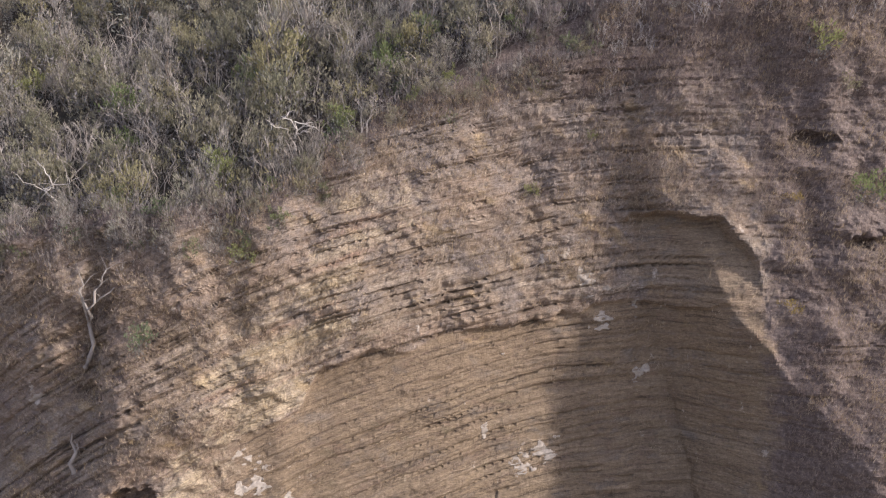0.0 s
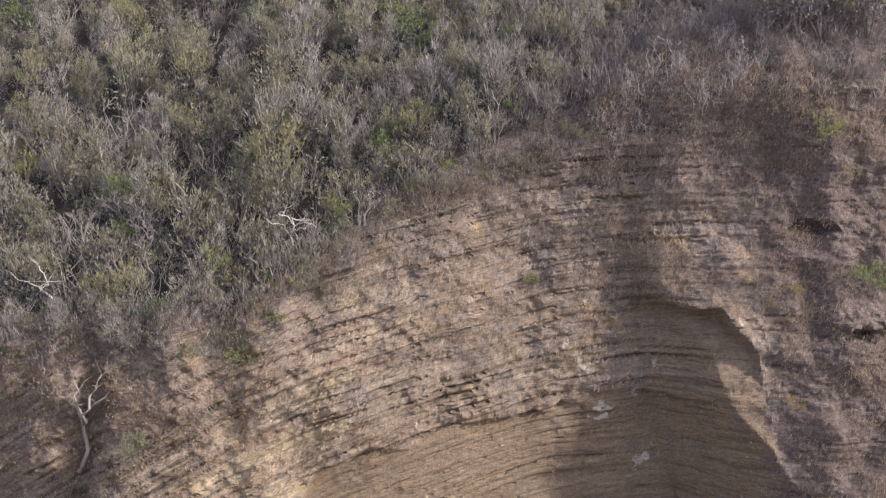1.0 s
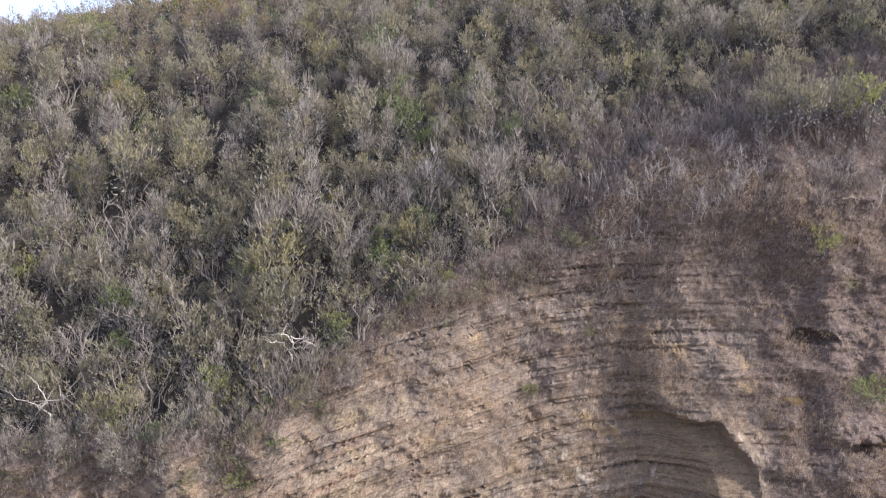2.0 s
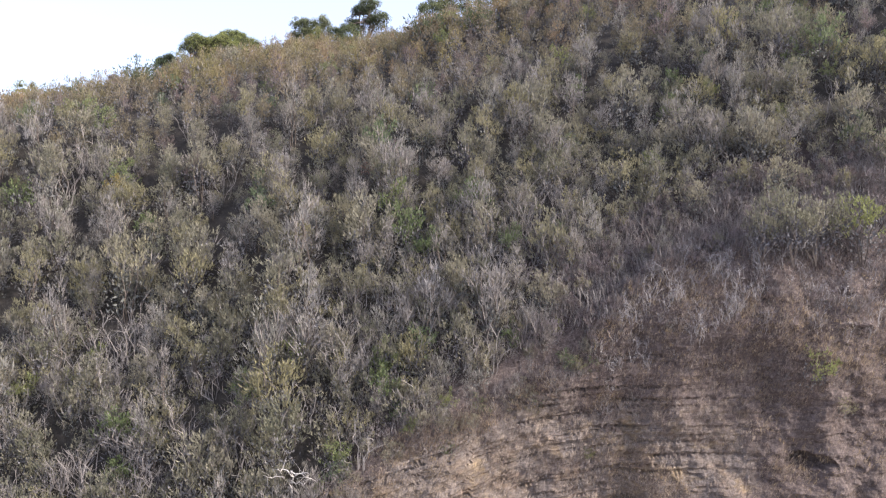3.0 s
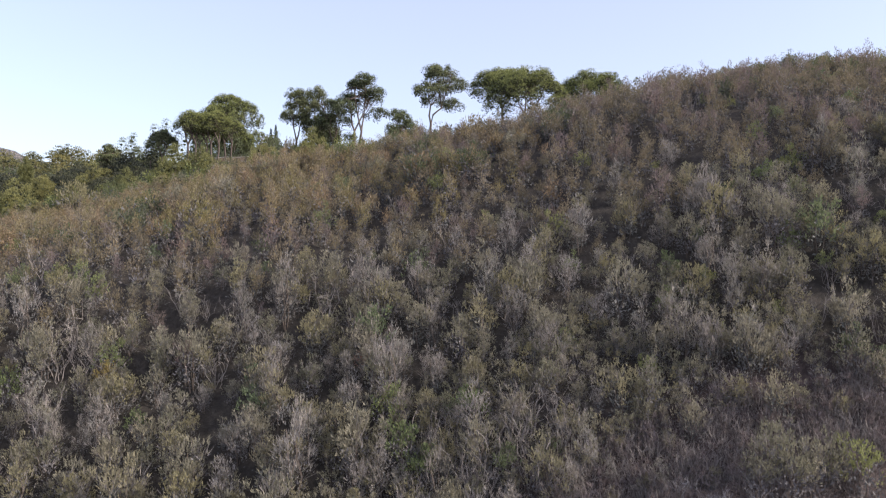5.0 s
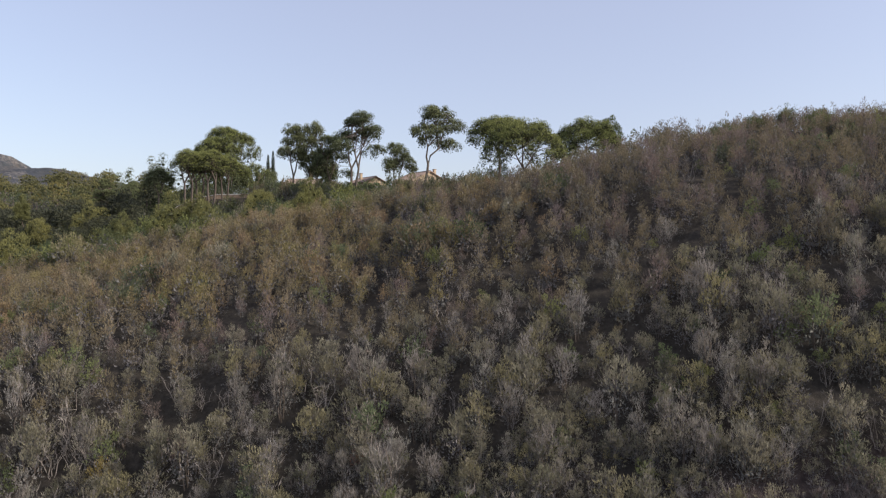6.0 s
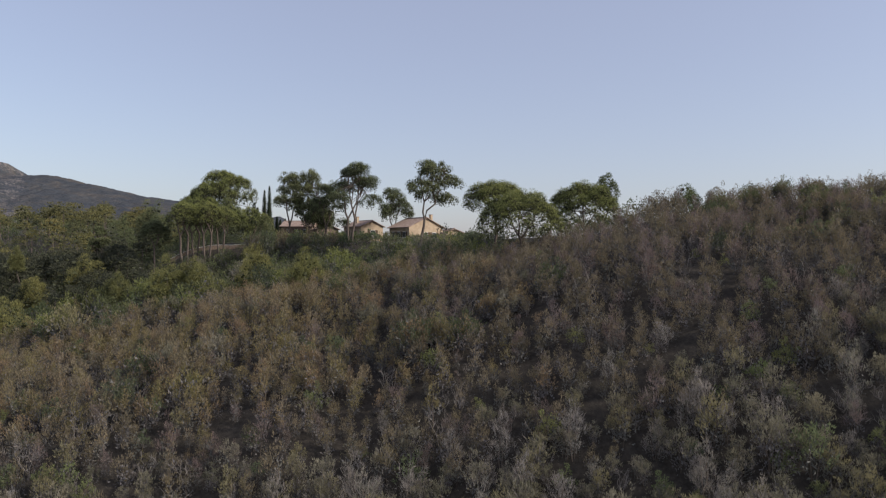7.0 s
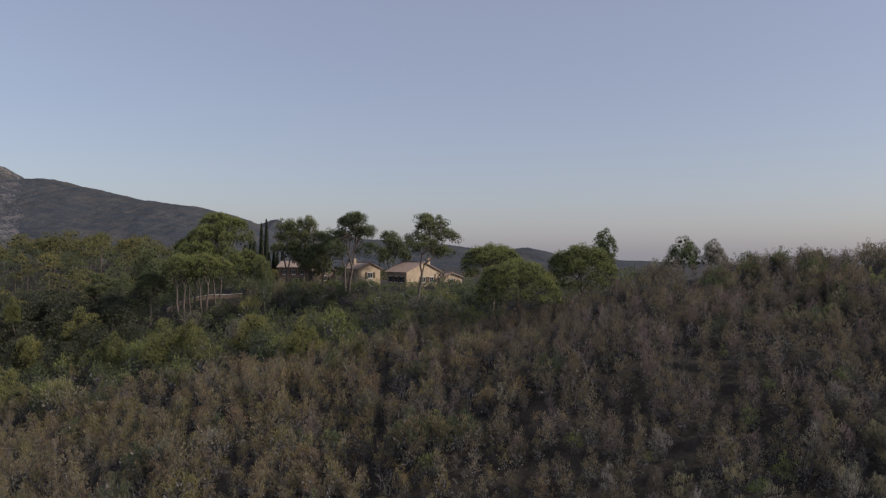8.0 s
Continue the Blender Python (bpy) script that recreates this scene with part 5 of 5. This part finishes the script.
# ---- garden ----
def wall_run(name, label, a, b, high, mat):
    """A low garden wall from a to b with a coping, on the ground."""
    (ax, ay), (bx_, by_) = a, b
    n = max(2, int(math.hypot(bx_ - ax, by_ - ay) / 1.5))
    ob = tagged(new(name), label, "wall")
    za = float(upland(np.array([ax]), np.array([ay]))[0])
    ob.location = (ax, ay, za)
    g, c = Geo(), Geo()
    ux, uy = bx_ - ax, by_ - ay
    ln = math.hypot(ux, uy)
    nx, ny = -uy / ln * 0.15, ux / ln * 0.15
    zs = [float(upland(np.array([ax + ux * i / n]), np.array([ay + uy * i / n]))[0]) - za for i in range(n + 1)]
    for geo, lo, hi, grow in ((g, -0.6, high, 1.0), (c, high + 0.004, high + 0.09, 1.35)):
        v = []
        for i in range(n + 1):
            for s, h in ((-grow, lo), (grow, lo), (grow, hi), (-grow, hi)):
                v.append((ux * i / n + s * nx, uy * i / n + s * ny, zs[i] + h))
        f = []
        for i in range(n):
            for k in range(4):
                p, q = 4 * i + k, 4 * i + (k + 1) % 4
                f += [(p, q, q + 4), (p, q + 4, p + 4)]
        f += [(0, 2, 1), (0, 3, 2), (4 * n, 4 * n + 1, 4 * n + 2), (4 * n, 4 * n + 2, 4 * n + 3)]
        geo.add(v, f)
    part("wall_body", mesh_of("wall_body", *g.arrays()[:2], [mat]), ob)
    part("coping", mesh_of("coping", *c.arrays()[:2], [WHITE_PAINT]), ob)
    return ob


wall_run("garden_wall", "low pale garden wall with white coping below the villas", (-23.0, 150), (-16.5, 150.5), 0.7, STONE_WALL)
wall_run("garden_wall", "low pale garden wall along the villa terrace", (-10.5, 147), (-2.0, 148.5), 0.6, STONE_WALL)
wall_run("garden_wall", "low pale garden wall beside the stone pines", (1.5, 149), (8.5, 147), 0.7, STONE_WALL)
wall_run("garden_wall", "low stone wall running behind the pine grove", (-52.0, 151.5), (-37.0, 152.5), 0.7, STONE_WALL)

HEDGE = [bush(320 + i, 2.0, 2.6, 9, 34, 0.30, 0.18, 0.55, 0.02, reach=0.5) for i in range(4)]
OLIVE_TREE = [bush(330, 3.6, 3.4, 12, 60, 0.28, 0.13, 0.5, 0.06, reach=0.45)]
hr = np.random.default_rng(77)
for k in range(22):
    x = -13 + 23 * k / 21 + hr.uniform(-0.4, 0.4)
    y = 157 + hr.uniform(-1.5, 1.5)
    single_bush("garden_shrub", "dark green clipped garden shrub below the villa", "garden shrubs", HEDGE, k % 4, GREEN_LEAF,
                pose(x, y, float(upland(x, y)) - 0.1, 0, 0, hr.uniform(0, 360)) @ Matrix.Diagonal((0.8, 0.8, hr.uniform(0.6, 0.95), 1)))
for k in range(46):
    x = hr.uniform(-36, 10)
    y = 146 + hr.uniform(-6, 2.5)
    s_ = hr.uniform(0.9, 1.3)
    single_bush("garden_shrub", "leafy green shrub on the bank below the villas", "garden shrubs", HEDGE, k % 4, GREEN_LEAF,
                pose(x, y, float(upland(x, y)) - 0.2, 0, 0, hr.uniform(0, 360)) @ Matrix.Diagonal((s_, s_, s_, 1)))
for k in range(20):
    x = -37 + 26 * k / 19 + hr.uniform(-0.5, 0.5)
    s_ = hr.uniform(1.2, 1.55)
    single_bush("garden_shrub", "tall dark green shrub screening the stone houses", "garden shrubs", HEDGE, k % 4, (GREEN_LEAF, BANK_LEAF)[k % 2],
                pose(x, 154 + hr.uniform(-1, 1), float(upland(x, 154)) - 0.2, 0, 0, hr.uniform(0, 360)) @ Matrix.Diagonal((s_, s_, s_, 1)))
# rounded evergreens on the bank that hide the foot of the stone houses
for k, (x, y, top) in enumerate(((-33.4, 146, 68.7), (-30.8, 144, 69.0), (-28.2, 146, 69.1), (-25.6, 145, 68.7), (-23.2, 147, 69.0), (-20.8, 145, 68.9), (-18.4, 147, 68.5), (-16.0, 146, 68.2))):
    ground_z = float(upland(x, y)) - 0.3
    tall = (top - 0.5 - ground_z) / 3.2
    single_bush("holm_shrub", ("tall leafy green shrub on the bank below the stone houses", "tall dark evergreen shrub on the bank below the stone houses")[k % 2], "garden shrubs", SHRUB, k % 4, (GREEN_LEAF, BANK_LEAF)[k % 2],
                pose(x, y, ground_z, 0, 0, 67 * k) @ Matrix.Diagonal((1.15, 1.15, tall, 1)))
single_bush("olive_tree", "small dark round-crowned tree beside the villa", "", OLIVE_TREE, 0, CYPRESS_LEAF, pose(4.0, 162, float(upland(4.0, 162)) - 0.1))

# a pale track among the trees to the west
tr = np.linspace(0, 1, 24)
tx, ty = -118 + 36 * tr, 190 - 9 * tr + 2.0 * np.sin(5 * tr)
tv = np.concatenate([np.stack([tx, ty - 1.8, upland(tx, ty - 1.8) + 0.25], -1), np.stack([tx, ty + 1.8, upland(tx, ty + 1.8) + 0.35], -1)])
track = new("track", mesh_of("track", tv, [(i, i + 1, i + 25, i + 24) for i in range(23)], [TRACK], shade=True))
tagged(track, "pale gravel track through the pine wood", "track", kind="structure")

# ---- single growths and marks on the cliff ----
def on_cliff(name, label, x, z, size, protos, k, leaf, squash=1.0):
    """A bush rooted in the rock at height z."""
    y = float(cliff_point(np.array([x]), np.array([z]))[0])
    return single_bush(name, label, "shrubs on the cliff", protos, k, leaf, pose(x, y + 0.15, z - 0.1, 14, 0, 40 * k) @ Matrix.Diagonal((size, size, size * squash, 1)))


OCHRE_LEAF = leaf_material("ochre autumn leaves", [(0.25, 0.19, 0.06), (0.30, 0.22, 0.08), (0.20, 0.17, 0.06)])
CLIFF_BUSH = [bush(340 + i, 1.6, 1.9, 9, 56, 0.17, 0.09, 0.32, 0.05, reach=0.5) for i in range(4)]
on_cliff("cliff_shrub", "small dark green shrub on a cliff ledge", 4.9, 19.1, 0.55, CLIFF_BUSH, 0, GREEN_LEAF)
on_cliff("cliff_shrub", "dark green shrub hanging on the cliff beside a bare trunk", -14.3, 11.4, 0.85, CLIFF_BUSH, 1, GREEN_LEAF, 1.3)
on_cliff("ochre_shrub", "ochre-yellow shrub on the cliff", 17.9, 12.6, 0.75, CLIFF_BUSH, 2, OCHRE_LEAF)
on_cliff("ochre_shrub", "ochre-yellow shrub on the cliff", 18.9, 18.6, 0.55, CLIFF_BUSH, 3, OCHRE_LEAF)
on_cliff("cliff_shrub", "dense dark shrub in a hollow of the cliff", 23.0, 18.6, 1.25, CLIFF_BUSH, 0, BANK_LEAF)
on_cliff("cliff_shrub", "broad grey-green shrub high on the cliff", 20.4, 26.4, 1.5, CLIFF_BUSH, 1, OLIVE_LEAF)
on_cliff("cliff_shrub", "yellowing shrub below a larger one on the cliff", 22.0, 24.6, 0.9, CLIFF_BUSH, 2, OLIVE_LEAF)
on_cliff("cliff_shrub", "small pale grey shrub high on the cliff", 12.9, 29.3, 0.6, CLIFF_BUSH, 3, GREY_LEAF)
on_cliff("cliff_shrub", "low grey shrub in a joint of the cliff", -9.6, 15.6, 0.8, CLIFF_BUSH, 0, OLIVE_LEAF)
on_cliff("cliff_shrub", "dark tuft of leaves on a cliff ledge", 8.2, 22.2, 0.5, CLIFF_BUSH, 1, OLIVE_LEAF)
RUSSET_LEAF = leaf_material("withered red-brown leaves", [(0.24, 0.13, 0.09), (0.28, 0.165, 0.12), (0.20, 0.11, 0.08)])
for name, label, x, y, size, protos, leaf in (("russet_shrub", "small withered red-brown shrub in a furrow", -5.2, 54.4, 0.62, OLIVE, RUSSET_LEAF), ("ochre_shrub", "ochre-yellow shrub among grey scrub", -24.2, 55.5, 0.85, OLIVE, OCHRE_LEAF),
                                              ("fresh_shrub", "bright yellow-green shrub among grey scrub", 18.0, 56.6, 0.9, GREEN, GREEN_LEAF), ("fresh_shrub", "bright yellow-green shrub among grey scrub", 24.5, 62.0, 0.8, GREEN, GREEN_LEAF)):
    single_bush(name, label, "single shrubs on the slope", protos, int(abs(x)) % 6, leaf, pose(x, y, float(upland(x, y)) + 0.3, 0, 0, 31 * x) @ Matrix.Diagonal((size, size, size, 1)))
for kind, label, x, y, size, squash in (("mastic_shrub", "bright green upright shrub at the cliff edge", -11.4, 37.2, 0.95, 1.25), ("mastic_shrub", "dark green shrub leaning over the cliff edge", -5.4, 39.0, 0.95, 0.8),
                                        ("mastic_shrub", "bright green shrub among grey heather", -2.9, 42.0, 0.9, 1.1), ("mastic_shrub", "yellow-green shrub above the cliff edge", -17.8, 41.0, 1.3, 0.9),
                                        ("mastic_shrub", "dark green shrub among grey heather", -1.0, 42.4, 1.1, 0.9), ("maquis_shrub", "large olive shrub on the bald shoulder", 21.5, 42.2, 1.3, 0.9), ("maquis_shrub", "large olive shrub on the bald shoulder", 20.0, 41.8, 1.25, 1.0), ("maquis_shrub", "large olive shrub on the bald shoulder", 19.6, 43.2, 1.4, 1.0), ("maquis_shrub", "large olive shrub on the bald shoulder", 22.8, 43.0, 1.2, 1.0),
                                        ("maquis_shrub", "large olive shrub on the bald shoulder", 18.4, 42.2, 1.2, 0.9), ("mastic_shrub", "yellow-green shrub on the bald shoulder", 24.2, 42.2, 1.3, 1.0)):
    k = int(abs(x) * 7) % 6
    lab = "green" if kind == "mastic_shrub" else "olive"
    single_bush(kind, label, "shrubs along the cliff edge", LABELS[lab][2], k, LABELS[lab][3], pose(x, y, max(float(upland(x, y)) - 0.1, 33.6 if x > 10 else 0.0), 0, 0, 57 * k) @ Matrix.Diagonal((size, size, size * squash, 1)))


def dead_tree(name, label, base, tips, girth, seed, mat):
    """A bare bleached trunk with its branches."""
    r = np.random.default_rng(seed)
    ob = tagged(new(name), label, "dead tree")
    ob.location = base
    main = np.array(tips[0], float)
    g = Geo()
    trunk = branch(r, [0, 0, -0.3], main, 8, 0.04, 0.05)
    g.tube(trunk, np.linspace(girth, girth * 0.3, 8), 0, 6)
    part("trunk", mesh_of(name + "_trunk", *g.arrays()[:2], [mat], shade=True), ob)
    for k, tip in enumerate(tips[1:]):
        g = Geo()
        a = trunk[3 + k % 5]
        limb = branch(r, a, np.array(tip, float), 6, 0.12, 0.07)
        g.tube(limb, np.linspace(girth * 0.5, girth * 0.12, 6), 0, 4)
        for i in range(5):
            p = limb[r.integers(2, 6)]
            g.tube(branch(r, p, p + r.normal(size=3) * 0.35 + [0, 0, 0.15], 3, 0.1), [girth * 0.16, girth * 0.1, girth * 0.04], 0, 3)
        part("limb", mesh_of(name + "_limb", *g.arrays()[:2], [mat], shade=True), ob)
    return ob


dead_tree("dead_tree", "bare grey leaning trunk rooted in the cliff", (-17.4, float(cliff_point(np.array([-17.4]), np.array([11.0]))[0]) - 0.1, 11.0),
          [(0.9, -0.7, 3.6), (0.2, -0.9, 4.4), (1.9, -0.6, 3.9), (0.0, -0.5, 3.4), (1.5, -0.8, 4.6)], 0.13, 601, TWIG)
dead_tree("dead_tree", "bleached white dead branches above the cliff edge", (-7.9, 38.7, float(upland(-7.9, 38.7))),
          [(0.3, -1.2, 1.7), (-0.8, -1.5, 1.5), (1.3, -1.5, 1.6), (1.0, -1.6, 1.1), (-0.3, -1.5, 1.9), (1.6, -1.3, 1.2)], 0.07, 602, DEAD_WOOD)
dead_tree("dead_tree", "short pale dead stump hanging on the cliff", (-17.6, float(cliff_point(np.array([-17.6]), np.array([6.0]))[0]) - 0.05, 6.0), [(0.1, -0.3, 1.8), (0.4, -0.4, 1.2)], 0.12, 603, TWIG)
dead_tree("dead_tree", "tangled grey dead branches at the cliff edge", (-20.3, 38.0, float(upland(-20.3, 38.0))),
          [(0.4, -0.8, 2.6), (-1.0, -0.9, 2.0), (1.4, -0.8, 2.1), (0.2, -1.0, 1.5), (-0.5, -0.6, 3.0)], 0.07, 604, DEAD_WOOD)


def crust(x, z, w, h, seed):
    """A ragged pale crust lying on the beds, a few centimetres thick."""
    w, h = 1.5 * w, 1.5 * h
    n, m = int(w / 0.06) + 2, int(h / 0.06) + 2
    U, V = np.meshgrid(np.linspace(-1, 1, n), np.linspace(-1, 1, m))
    PX, PZ = x + U * w / 2, z + V * h / 2 + 0.15 * U * w / 2
    thick = 0.03 - 0.16 * smooth(0.25, 0.55, np.hypot(U, V) + 4.4 * fbm(PX / 0.45, PZ / 0.3, seed, 4))
    PY = cliff_point(PX, PZ) - thick
    return mesh_of("pale_crust", np.stack([PX, PY, PZ], -1).reshape(-1, 3), grid_faces(m, n), [PALE_ROCK])


for k, (x, z, w, h) in enumerate(((8.0, 14.7, 1.1, 0.9), (8.4, 13.9, 1.3, 0.8), (7.9, 16.8, 1.0, 0.5), (6.1, 15.8, 1.2, 0.6), (8.9, 12.2, 1.0, 0.9), (5.4, 4.9, 1.6, 1.2), (4.2, 4.2, 0.8, 0.9),
                                  (-9.6, 6.6, 0.9, 0.7), (-9.2, 5.4, 1.3, 1.4), (-7.6, 3.9, 1.0, 1.0), (-19.8, 9.3, 0.7, 1.0), (3.4, 10.6, 0.3, 0.5), (11.3, 9.2, 0.7, 0.8), (11.0, 12.8, 0.4, 1.8), (2.2, 6.2, 0.4, 1.0))):
    part("pale_crust", crust(x, z, w, h, 700 + k), cliff, "chalky white mineral crust" if k == 0 else "")
